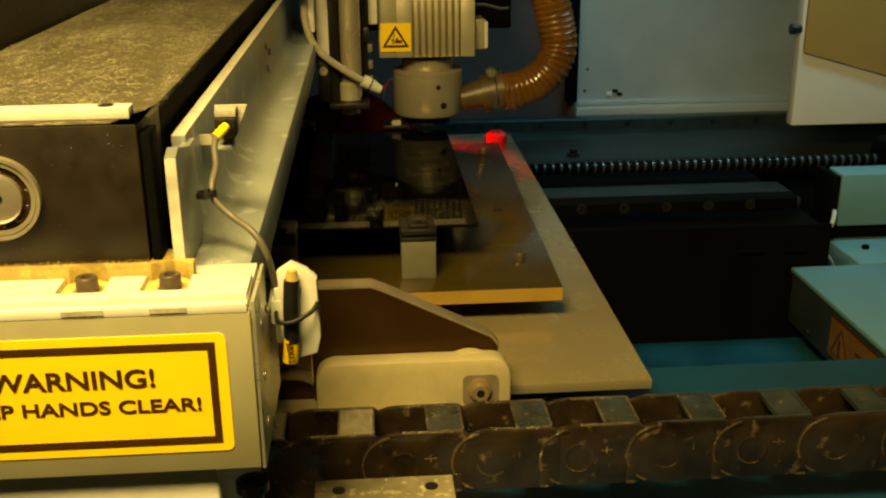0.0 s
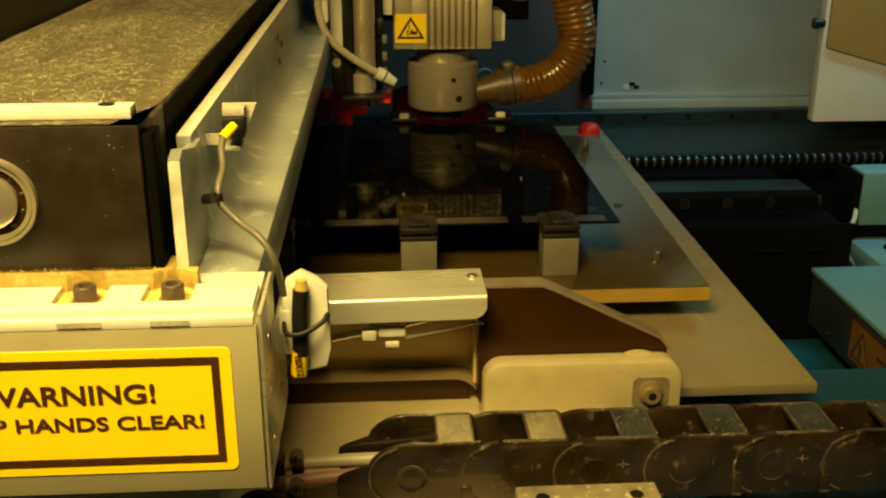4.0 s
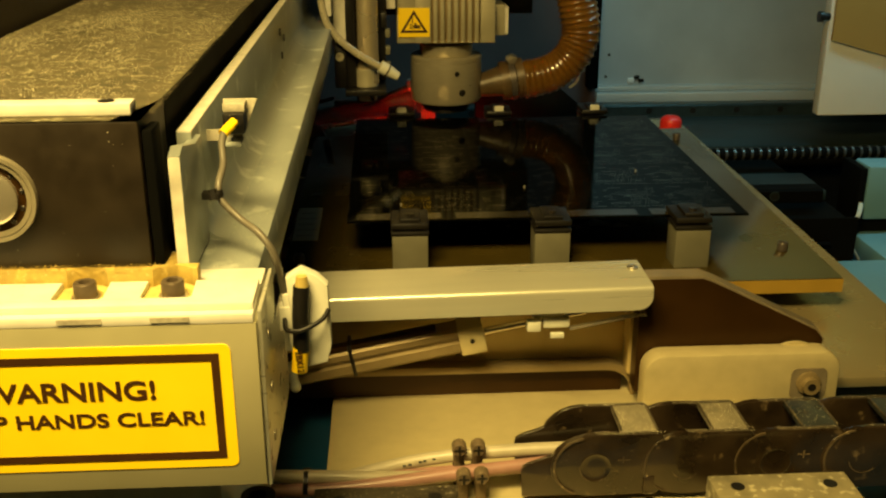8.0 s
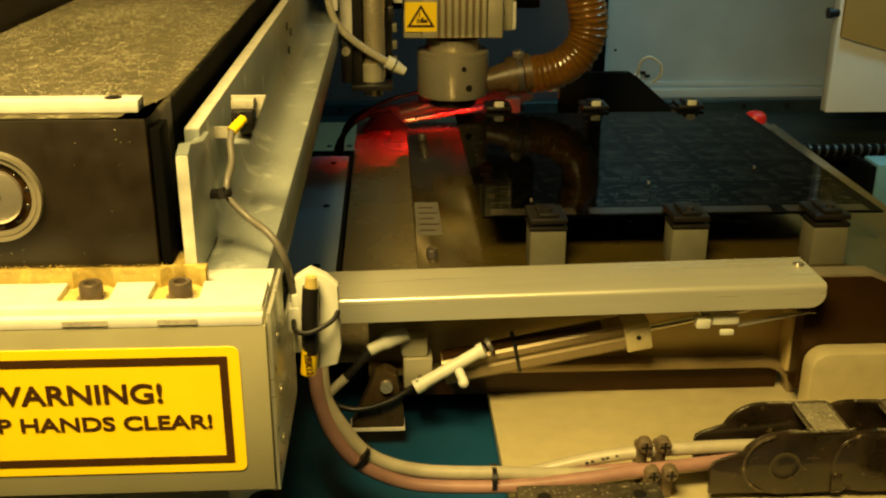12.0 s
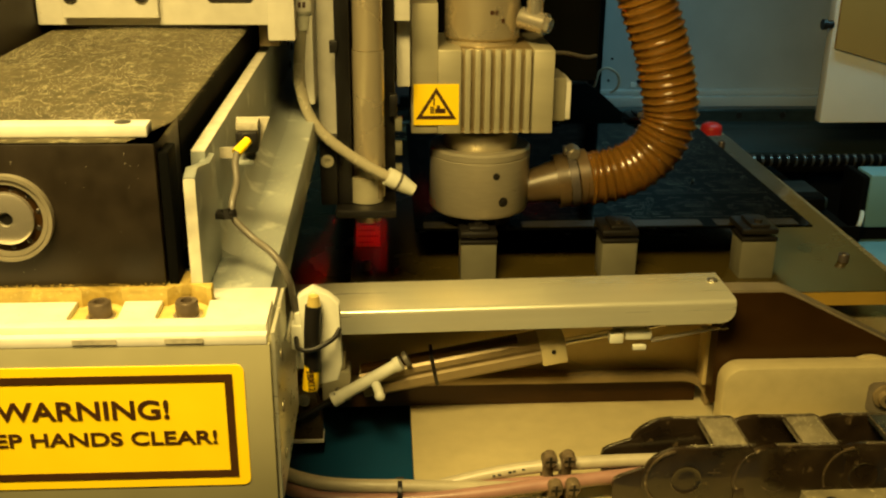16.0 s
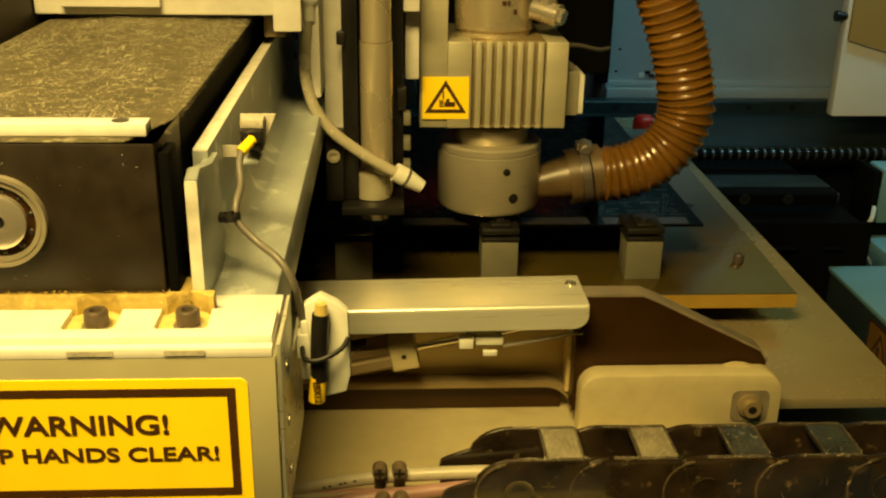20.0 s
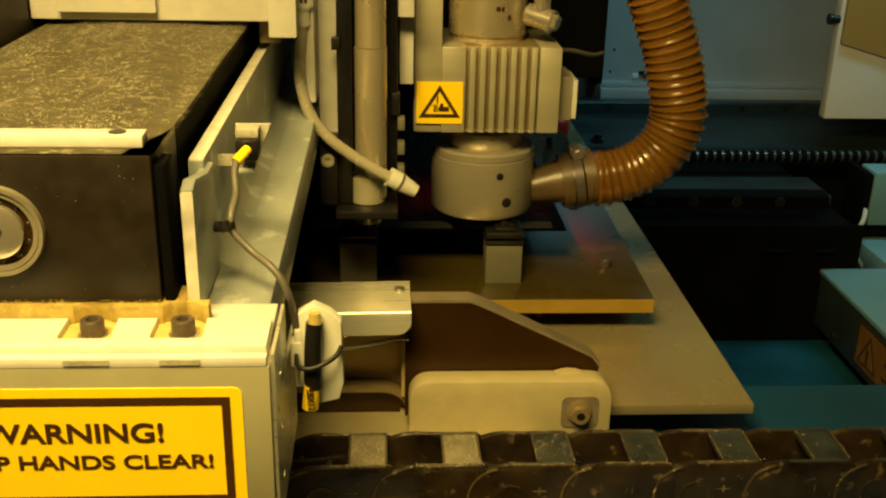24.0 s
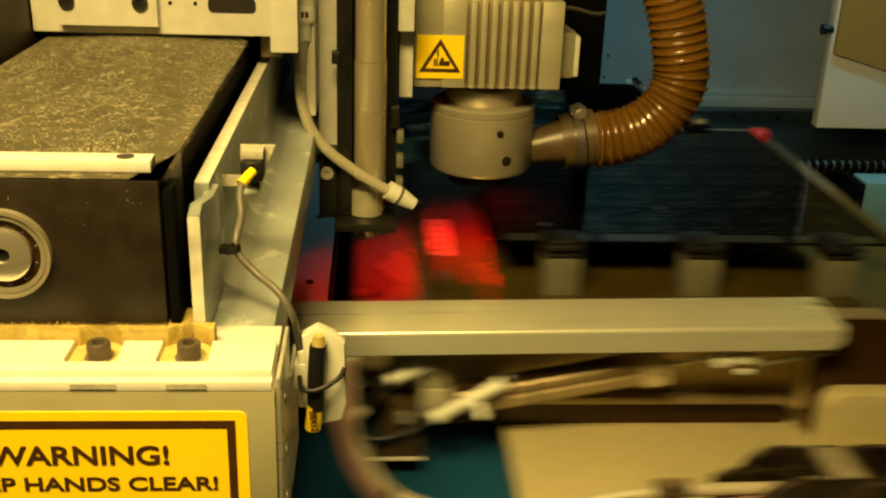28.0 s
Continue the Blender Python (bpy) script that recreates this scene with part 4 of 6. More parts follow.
# added strips painting a reflection along the panel's near edge
for k in range(4):
    bm = B()
    box(bm, PX0 + 0.010 + k * 0.110, PX0 + 0.104 + k * 0.110, PY0 + 0.003, PY0 + 0.024, ZB, ZB + 0.0005)
    part("reflection_strip", bm, PCB_REFLECTION, pcb)
for k in range(3):
    bm = B()
    rod(bm, (PX0 + 0.06 + 0.15 * k, PY0 + 0.05 + 0.06 * (k % 3), ZB), (PX0 + 0.06 + 0.15 * k, PY0 + 0.05 + 0.06 * (k % 3), ZB + 0.0035), 0.0011, seg=8)
    part("locating_pin", bm, RING, pcb)


def post(x, y, front=True):
    p = on_table(thing("support_post", "grey nylon support post with a black clamp pad", "support post", "posts under the panel"))
    bm = B()
    box(bm, x, x + 0.0385, y, y + 0.034, ZT, -0.1565, 0.0008)
    part("post_body", bm, POST, p)
    y0, y1 = (y - 0.001, y + 0.048) if front else (y - 0.012, y + 0.035)
    bm = B()
    box(bm, x - 0.0012, x + 0.0397, y0, y1, -0.1564, ZB - 0.0025, 0.0015)
    box(bm, x - 0.0012, x + 0.0397, y0, y1, ZB + 0.0004, ZB + 0.0075, 0.0025)
    box(bm, x + 0.0085, x + 0.0305, y0 + 0.003, y1 - 0.010, ZB + 0.0075, ZB + 0.0120, 0.0018)
    part("clamp_pad", bm, BLACK_CLEAN, p)
    bm = B()
    rod(bm, (x + 0.0195, y0 + 0.013, ZB + 0.0118), (x + 0.0195, y0 + 0.013, ZB + 0.0150), 0.0045, seg=6)
    part("clamp_screw", bm, DARK_STEEL, p)
    if not front:
        bm = B()
        box(bm, x + 0.0120, x + 0.0260, y0 + 0.0016, y0 + 0.0026, ZB + 0.0050, ZB + 0.0155, 0.0003)
        part("white_tag", bm, NYLON, p)
    return p


for x in (-0.2125, -0.0580, 0.0968):
    post(x, 0.556)
for x in (-0.2110, -0.0600, 0.0900):
    post(x, 1.087, False)


REAR_ARM = (0.0226, 0.0493, -0.0224)     # the rear arm is of a larger build than the front one


def rear_cylinder(y):
    """Air cylinder on the far side of the panel, without its channel cover."""
    cyl = on_table(thing("air_cylinder", "thick air cylinder with a steel tie rod behind the panel", "air cylinder", "air cylinders"))
    a, b = Vector((-0.345, y, -0.180)), Vector((-0.170, y, -0.143))
    d = (b - a).normalized()
    bm = B()
    rod(bm, a, b, 0.0165, seg=28)
    part("barrel", bm, REAR_METAL, cyl)
    cyl.location, cyl.scale = REAR_ARM, (1.105, 1.105, 1.105)
    bm = B()
    rod(bm, a + Vector((0.01, -0.019, -0.006)), b + Vector((0, -0.019, -0.016)), 0.0042, seg=14)
    part("tie_rod", bm, STEEL, cyl)
    for p, w in ((a, 0.016), (b + d * 0.028, 0.027)):
        bm = B()
        box(bm, -w, w, -0.020, 0.020, -0.020, 0.020, 0.002)
        bmesh.ops.transform(bm, matrix=Matrix.Translation(p) @ pose(0, 0, 0, 0, -12, 0), verts=bm.verts)
        part("end_cap", bm, REAR_METAL, cyl)
    bm = B()
    box(bm, -0.159, -0.136, y - 0.032, y - 0.0205, -0.170, -0.145, 0.002)
    part("port_block", bm, POST, cyl, "grey port block")
    bm = B()
    rod(bm, b + d * 0.05, b + d * 0.10, 0.006, seg=14)
    part("piston_rod", bm, STEEL, cyl)
    bm = B()
    box(bm, -0.0945, -0.0705, y - 0.012, y + 0.012, -0.139, -0.114, 0.003)
    part("rod_nut", bm, STEEL, cyl, "bright lock nut")
    bm = B()
    prism(bm, [(-0.072, -0.150), (-0.028, -0.145), (-0.028, -0.112), (-0.050, -0.116), (-0.072, -0.122)], "xz", y - 0.016, y - 0.002, 0.003)
    part("clevis", bm, REAR_METAL, cyl)
    bm = B()
    box(bm, -0.300, -0.225, y - 0.014, y + 0.004, -0.152, -0.144, 0.002)
    box(bm, -0.262, -0.235, y - 0.014, y + 0.004, -0.144, -0.130, 0.002)
    part("reed_switch", bm, BLACK_CLEAN, cyl)
    bm = B()
    rod(bm, (-0.225, y - 0.012, -0.142), (-0.180, y - 0.012, -0.122), 0.0055, seg=12)
    part("flow_valve", bm, DARK_STEEL, cyl)
    bm = B()
    box(bm, -0.181, -0.150, y - 0.016, y + 0.002, -0.128, -0.110, 0.002)
    part("elbow_fitting", bm, NYLON, cyl, "pale elbow fitting")
    bm = B()
    rod(bm, (-0.352, y - 0.01, -0.172), (-0.382, y - 0.014, -0.168), 0.0085, seg=14)
    rod(bm, (-0.382, y - 0.014, -0.168), (-0.395, y - 0.016, -0.178), 0.0075, seg=14)
    part("air_fitting", bm, DARK_STEEL, cyl)
    bm = B()
    tube(bm, [(-0.395, y - 0.016, -0.178), (-0.415, y - 0.018, -0.196), (-0.432, y - 0.016, -0.225), (-0.438, y - 0.010, -0.262)], 0.0045, 10)
    part("air_hose", bm, BLACK_CLEAN, cyl)
    bm = B()
    tube(bm, [(-0.300, y - 0.012, -0.138), (-0.350, y - 0.018, -0.150), (-0.395, y - 0.020, -0.176), (-0.425, y - 0.018, -0.215), (-0.432, y - 0.012, -0.262)], 0.0030, 10)
    part("switch_wire", bm, BLACK_CLEAN, cyl)
    bm = B()
    prism(bm, [(-0.395, -0.2045), (-0.310, -0.2045), (-0.320, -0.186), (-0.345, -0.166), (-0.372, -0.170), (-0.388, -0.190)], "xz", y - 0.030, y - 0.016, 0.002)
    part("pivot_bracket", bm, DARK_STEEL, cyl)
    bm = B()
    tube(bm, [(-0.385, y - 0.006, -0.172), (-0.408, y - 0.008, -0.182), (-0.424, y - 0.006, -0.212), (-0.429, y, -0.262)], 0.0045, 10)
    part("air_hose", bm, BLACK_CLEAN, cyl)


def arm_set(y, flip):
    """Clamping arm: gusset plate, channel arm, air cylinder. flip = 1 at the front, -1 at the rear (mirrored in y)."""
    def Y(a, b):
        lo, hi = y + flip * a, y + flip * b
        return (min(lo, hi), max(lo, hi))
    rearlabel = "" if flip > 0 else " behind the panel"
    gus = on_table(thing("gusset_plate", "dark anodised gusset plate with a sloping edge" + rearlabel, "gusset", "arm gussets"))
    if flip < 0:
        bm = B()
        prism(bm, [(-0.070, -0.2045), (0.128, -0.2045), (0.128, -0.178), (0.1185, -0.168), (0.060, -0.1180), (0.0435, -0.1080), (-0.0425, -0.1080), (-0.070, -0.1180)], "xz", *Y(0.0, 0.018), 0.001)
        part("dark_plate", bm, DARK_AND_SHADE, gus)
        gus.location, gus.scale = REAR_ARM, (1.105, 1.105, 1.105)
        return rear_cylinder(y)
    bm = B()
    prism(bm, [(0.0065, -0.2385), (0.170, -0.2385), (0.1790, -0.1910), (0.1715, -0.1810), (0.0740, -0.1325), (0.0620, -0.1275), (0.0065, -0.1275)], "xz", *Y(0.0, 0.018), 0.0)
    part("dark_plate", bm, GUSSET, gus)
    bm = B()
    prism(bm, [(0.0066, -0.1273), (0.0621, -0.1273), (0.0742, -0.1323), (0.1718, -0.1808), (0.1793, -0.1908), (0.1803, -0.1900), (0.1726, -0.1794), (0.0748, -0.1300), (0.0625, -0.1248), (0.0066, -0.1248)], "xz", *Y(0.0, 0.018), 0.0)
    part("edge_band", bm, EDGE, gus, "bare milled edge of the plate")
    chn = on_table(thing("channel_arm", "brushed aluminium channel arm over the cylinder", "channel", "clamp arms"))
    bm = B()
    prof = [(y + flip * a, z) for a, z in ((0.036, -0.136), (0.036, -0.1205), (-0.0222, -0.1205), (-0.0246, -0.1211), (-0.0260, -0.1227), (-0.0265, -0.125), (-0.0265, -0.1425), (-0.0245, -0.1425), (-0.0245, -0.1262), (-0.0240, -0.1240), (-0.0225, -0.1228), (0.034, -0.1228), (0.034, -0.136))]
    stations = [-0.475, -0.0075] + [-0.0075 + 0.013 * math.sin(radians(15 * k)) for k in range(1, 7)]
    loops = []
    for x in stations:
        low = -0.1425 + 0.012 - 0.012 * math.sqrt(max(0.0, 1 - (max(0.0, x + 0.0075) / 0.0131) ** 2))
        loops.append([bm.verts.new((x, yy, max(zz, low) if zz < -0.14 else zz)) for yy, zz in prof])
    n = len(prof)
    for p, q in zip(loops, loops[1:]):
        for k in range(n):
            bm.faces.new((p[k], p[(k + 1) % n], q[(k + 1) % n], q[k]))
    bm.faces.new(loops[0])
    bm.faces.new(loops[-1])
    bmesh.ops.recalc_face_normals(bm, faces=bm.faces)
    part("channel", bm, ALU, chn)
    chn.matrix_basis = pose(0.005, 0, -0.1225) @ pose(0, 0, 0, 0, -0.9, 0) @ pose(0, 0, 0.1205)
    cap_screw(chn, -0.0035, y + flip * 0.017, -0.1206, 0.0050, 0.0022, mat=SILVER)
    pan = on_table(thing("arm_bracket", "dull aluminium bracket panel under the channel arm", "bracket", "arm brackets"))
    bm = B()
    box(bm, -0.40, -0.0065, *Y(0.040, 0.048), -0.228, -0.137, 0.001)
    part("back_panel", bm, PANEL, pan)
    pan.location = (0.016, 0, -0.0002)
    bm = B()
    box(bm, -0.0125, -0.0066, *Y(0.0185, 0.0398), -0.2300, -0.1370, 0.001)
    part("end_web", bm, PANEL, pan)
    # added dark sheet in place of the shadow under the foot frame
    bm = B()
    box(bm, -0.40, -0.0130, *Y(0.036, 0.0398), -0.2556, -0.2295)
    part("recess_shade", bm, GUSSET, pan, "dark sheet painting the shade under the foot frame")
    bm = B()
    prism(bm, [(-0.40, -0.2215)] + [(-0.030 + 0.032 * math.cos(radians(a)), -0.2535 + 0.032 * math.sin(radians(a))) for a in range(90, -1, -10)] + [(0.002, -0.2556), (-0.0055, -0.2556)] + [(-0.030 + 0.0245 * math.cos(radians(a)), -0.2535 + 0.0245 * math.sin(radians(a))) for a in range(0, 91, 10)] + [(-0.40, -0.2290)], "xz", *Y(0.025, 0.040), 0.0008)
    part("foot_frame", bm, BARREL, pan)
    # air cylinder, inclined
    cyl = on_table(thing("air_cylinder", "slim air cylinder with white fittings and black hoses", "air cylinder", "air cylinders"))
    yc = y + flip * 0.010
    a, b = Vector((-0.333, yc, -0.2075)), Vector((-0.170, yc, -0.1755))
    bm = B()
    tilt = Matrix.Translation((a + b) / 2) @ pose(0, 0, 0, 0, -11.2, 0)
    half = (b - a).length / 2
    prism(bm, [(0.0120, 0.0100), (0.0100, 0.0122), (-0.0100, 0.0122), (-0.0120, 0.0100), (-0.0120, 0.0045), (-0.0098, 0.0030), (-0.0098, 0.0000), (-0.0120, -0.0015), (-0.0120, -0.0090), (-0.0090, -0.0122), (0.0120, -0.0122)], "yz", -half, half)
    bmesh.ops.transform(bm, matrix=tilt, verts=bm.verts)
    part("barrel", bm, BARREL, cyl, "grooved aluminium cylinder body")
    bm = B()
    box(bm, -half + 0.002, half - 0.020, -0.0100, 0.0020, 0.0124, 0.0170, 0.0008)
    bmesh.ops.transform(bm, matrix=tilt, verts=bm.verts)
    part("sensor_rail", bm, GUSSET, cyl, "dark sensor rail along the body")
    cyl.location = (0.0165, 0, -0.0068)
    d = (b - a).normalized()
    bm = B()
    p = b + d * 0.010
    box(bm, -0.0115, 0.0115, -0.015, 0.015, -0.0130, 0.0130, 0.001)
    bmesh.ops.transform(bm, matrix=Matrix.Translation(p) @ pose(0, 0, 0, 0, -11.2, 0), verts=bm.verts)
    end = part("end_cap", bm, HINGE, cyl)
    bm = B()
    rod(bm, p + Vector((0, -flip * 0.0152, 0.0)), p + Vector((0, -flip * 0.0158, 0.0)), 0.0022, seg=12)
    part("cap_hole", bm, BLACK_CLEAN, end)
    bm = B()
    rod(bm, p + d * 0.012, p + d * 0.105, 0.0035, seg=12)
    part("piston_rod", bm, STEEL, cyl)
    bm = B()
    box(bm, -0.0018, 0.0018, -0.0128, 0.0128, -0.0130, 0.0178, 0.0012)
    bmesh.ops.transform(bm, matrix=Matrix.Translation(a + d * 0.067) @ pose(0, 0, 0, 0, -11.2, 0), verts=bm.verts)
    part("strap", bm, BLACK_CLEAN, cyl)
    bm = B()
    f = Vector((-0.323, y - flip * 0.008, -0.194))
    rod(bm, f + Vector((-0.030, -flip * 0.006, -0.016)), f + Vector((0.022, 0, 0.012)), 0.0055, seg=14)
    rod(bm, f + Vector((-0.036, -flip * 0.007, -0.0192)), f + Vector((-0.028, -flip * 0.006, -0.015)), 0.0066, seg=14)
    rod(bm, f + Vector((0.020, 0, 0.011)), f + Vector((0.025, 0, 0.0136)), 0.0068, seg=14)
    rod(bm, f, f + Vector((0.006, -flip * 0.014, -0.010)), 0.0042, seg=12)
    bmesh.ops.create_uvsphere(bm, u_segments=12, v_segments=8, radius=0.0048, matrix=Matrix.Translation(f + Vector((0.006, -flip * 0.015, -0.011))))
    part("air_fitting", bm, NYLON, cyl, "white push-in air fitting")
    for s0, s1 in ((-0.94, -0.86), (0.86, 0.96)):
        bm = B()
        w = Vector((0.033, 0.0035, 0.0175))
        rod(bm, f + w * s0, f + w * s1, 0.0072, seg=16)
        part("collet_ring", bm, WIRE, cyl)
    bm = B()
    box(bm, a.x - 0.036, a.x - 0.010, yc - 0.012, yc + 0.012, a.z - 0.014, a.z + 0.016, 0.002)
    box(bm, a.x - 0.038, a.x - 0.014, yc - 0.010, yc + 0.010, a.z + 0.0162, a.z + 0.036, 0.003)
    part("rear_cap", bm, ALU_DULL, cyl)
    bm = B()
    prism(bm, [(-0.4165, -0.2545), (-0.3695, -0.2545), (-0.3695, -0.232), (-0.3755, -0.204), (-0.3845, -0.198), (-0.3945, -0.202), (-0.4025, -0.222)], "xz", *Y(-0.012, 0.006), 0.001)
    brk = part("pivot_bracket", bm, PIVOT, cyl, "dark brown pivot bracket")
    bm = B()
    rod(bm, (-0.3845, y - flip * 0.012, -0.212), (-0.3845, y - flip * 0.017, -0.212), 0.0055, seg=18)
    part("pivot_pin", bm, STEEL, brk)
    bm = B()
    box(bm, -0.4175, -0.3685, *Y(-0.013, 0.007), -0.2575, -0.2547)
    part("bright_edge", bm, HEAD_PAINT, brk)
    bm = B()
    rod(bm, (-0.3985, y - flip * 0.006, -0.180), (-0.3805, y - flip * 0.004, -0.171), 0.0056, seg=14)
    rod(bm, (-0.3865, y - flip * 0.004, -0.174), (-0.3655, y, -0.166), 0.0072, seg=14)
    part("air_fitting", bm, NYLON, cyl, "white push-in air fitting")
    bm = B()
    tube(bm, [(-0.3555, y - 0.016, -0.207), (-0.3665, y - 0.016, -0.216), (-0.3855, y - 0.018, -0.226), (-0.4115, y - 0.018, -0.232), (-0.4325, y - 0.016, -0.226), (-0.4415, y - 0.014, -0.212), (-0.4445, y - 0.012, -0.185)], 0.0028, 10)
    part("air_hose", bm, BLACK_CLEAN, cyl)
    bm = B()
    tube(bm, [(-0.3985, y - 0.006, -0.180), (-0.4105, y - 0.010, -0.194), (-0.4205, y - 0.012, -0.204)], 0.0040, 10)
    part("air_hose", bm, BLACK_CLEAN, cyl)
    bm = B()
    rod(bm, (-0.4195, y - 0.012, -0.203), (-0.4375, y - 0.014, -0.220), 0.0042, seg=12)
    part("hose_plug", bm, GREY_MARK, cyl)
    # spring catch hanging under the channel
    sw = on_table(thing("limit_switch", "small white limit switch with a metal lever", "switch", "limit switches"))
    bm = B()
    box(bm, -0.118, -0.106, *Y(-0.006, 0.004), -0.160, -0.151, 0.001)
    box(bm, -0.104, -0.080, *Y(-0.004, 0.004), -0.158, -0.149, 0.002)
    box(bm, -0.098, -0.086, *Y(-0.010, -0.006), -0.165, -0.160, 0.001)
    box(bm, -0.112, -0.084, *Y(0.004, 0.032), -0.154, -0.149, 0.001)
    part("switch_body", bm, NYLON, sw)
    sw.location = (0.021, -0.014, -0.0060)
    bm = B()
    prism(bm, [(-0.080, -0.1590), (-0.020, -0.1475), (-0.012, -0.1475), (-0.012, -0.1488), (-0.020, -0.1488), (-0.080, -0.1605)], "xz", *Y(-0.003, 0.003))
    part("lever", bm, STEEL, sw)


arm_set(0.350, 1)
arm_set(1.180, -1)

loop = on_table(thing("hose_loop", "loose pale hose loop behind the panel", "hose"))
bm = B()
tube(bm, [(0.052, 1.205, -0.132), (0.063, 1.2, -0.1204), (0.0696, 1.2, -0.0971), (0.0832, 1.2, -0.0897), (0.100, 1.2, -0.0991), (0.1048, 1.2, -0.1113), (0.102, 1.202, -0.124), (0.0914, 1.205, -0.1329)], 0.0022, 8)
part("strand", bm, GREY_MARK, loop)
bm = B()
box(bm, 0.046, 0.060, 1.199, 1.211, -0.140, -0.128, 0.001)
part("plug", bm, BLACK_CLEAN, loop)
loop.location, loop.scale = REAR_ARM, (1.105, 1.105, 1.105)

# hinge cover in front of the gusset
hin = on_table(thing("hinge_cover", "machined aluminium hinge cover with a recessed bolt", "hinge cover"))
bm = B()
prism(bm, rounded(0.0095, 0.1880, -0.2555, -0.1922, 0.018, "tl tr", 7), "xz", 0.3275, 0.3490, 0.0022)
part("cover", bm, HINGE, hin)
# flat plate for the recess, its inner shade given by the darker colour
bm = B()
prism(bm, rounded(0.1433, 0.1763, -0.2380, -0.2075, 0.006), "xz", 0.3264, 0.3274)
part("recess", bm, EDGE, hin)
bm = B()
lathe(bm, [(0.0108, 0), (0.0108, -0.003), (0.0076, -0.004), (0.0076, -0.010), (0.0038, -0.010), (0.0035, -0.004), (0.0003, -0.004)], (0.1590, 0.3264, -0.2215), "Y", 28)
rbolt = part("recessed_bolt", bm, BARREL, hin, "dull turned bolt")
bm = B()
rod(bm, (0.1590, 0.3169, -0.2215), (0.1590, 0.3162, -0.2215), 0.0037, seg=14)
part("socket", bm, BLACK_CLEAN, rbolt)
bm = B()
lathe(bm, [(0.0300, 0), (0.0300, 0.0035), (0.0270, 0.0050), (0.0005, 0.0050)], (0.151, 0.3440, -0.2195), "Y", 32)
part("hinge_disc", bm, HINGE, hin)

# cable chain
chain = on_table(thing("cable_chain", "dusty black nylon cable chain of linked hollow segments", "cable chain"))
PITCH, ZC = 0.0715, -0.2225
CH0, CH1 = 0.203, 0.254
for i in range(15):
    x = -0.0610 + i * PITCH
    for k, yy in enumerate((CH0, CH1)):
        y0, y1 = (yy, yy + 0.006) if k == 0 else (yy - 0.006, yy)
        bm = B()
        o = [(x + 0.0335 * math.cos(radians(a)), ZC + 0.0272 * math.sin(radians(a))) for a in range(90, 271, 15)]
        o += [(x + PITCH * 0.72, ZC - 0.0262), (x + PITCH * 0.80, ZC - 0.020), (x + PITCH * 0.80, ZC + 0.021), (x + PITCH * 0.72, ZC + 0.0262)]
        side = -0.0022 if k == 0 else 0.0022
        prism(bm, o[::-1], "xz", y0 + (i % 2) * side * 0.3, y1 + (i % 2) * side * 0.3, 0.0008)
        plate = part("side_plate", bm, CHAIN, chain)
        if k == 0:
            # pale arc as a painted highlight along the link's rounded end
            bm = B()
            arc(bm, 0.0262, 0.0246, 0.0004, -0.0013, (x - 0.0052, y0, ZC), 98, 250, 20)
            part("link_rim", bm, CHAIN_GLINT_MARK, plate)
            bm = B()
            lathe(bm, [(0.0128, 0.0004), (0.0128, -0.0003), (0.0120, -0.0007), (0.0110, -0.0003), (0.0100, 0.0), (0.0060, -0.0003), (0.0004, -0.0004)], (x + 0.002, y0, ZC - 0.001), "Y", 28)
            boss = part("pivot_boss", bm, CHAIN, plate)
            # partial pale arc painting the glint on the boss rim
            bm = B()
            arc(bm, 0.0126, 0.0119, 0.0004, -0.0010, (x + 0.002, y0, ZC - 0.001), 190 + 20 * (i % 3), 300 + 15 * (i % 2), 12)
            part("rim_glint", bm, CHAIN_GLINT_MARK, boss)
            bm = B()
            box(bm, x + 0.041, x + 0.0490, y0 - 0.0016, y0, ZC - 0.0258, ZC - 0.010, 0.0006)
            part("latch", bm, CHAIN, plate)
            # pale strip as the highlight at the latch's lower end
            bm = B()
            box(bm, x + 0.0412, x + 0.0488, y0 - 0.0022, y0 - 0.0016, ZC - 0.0256, ZC - 0.0238)
            part("latch_edge", bm, CHAIN_EDGE, plate)
            bm = B()
            box(bm, x + 0.019, x + 0.029, y0 - 0.0006, y0 + 0.0004, ZC + 0.0045, ZC + 0.0054)
            box(bm, x + 0.0235, x + 0.0245, y0 - 0.0007, y0 + 0.0004, ZC + 0.0020, ZC + 0.0080)
            part("moulded_mark", bm, CHAIN_GLINT_MARK, plate)
        bm = B()
        box(bm, x + 0.002, x + PITCH * 0.70, y0 + 0.0012, y1 - 0.0012, ZC + 0.0262, ZC + 0.0276, 0.0004)
        part("top_rim", bm, CHAIN_EDGE if i < 5 else CHAIN_CLEAN, plate, "dusty top rim" if i < 5 else "")
    bm = B()
    box(bm, x + 0.022, x + 0.051, CH0 + 0.0045, CH1 - 0.0045, ZC + 0.0225, ZC + 0.0275, 0.0014)
    bar = part("crossbar", bm, CHAIN_BAR if i in (0, 1) else CHAIN_CLEAN, chain, "dust caked crossbar" if i < 2 else "black nylon crossbar")
    for dx in (0.0216, 0.0496):
        bm = B()
        box(bm, x + dx, x + dx + 0.0018, CH0 + 0.005, CH1 - 0.005, ZC + 0.0268, ZC + 0.0284, 0.0005)
        part("crossbar_ridge", bm, CHAIN_EDGE if i < 6 else CHAIN_CLEAN, bar)
    if i > 1:
        bm = B()
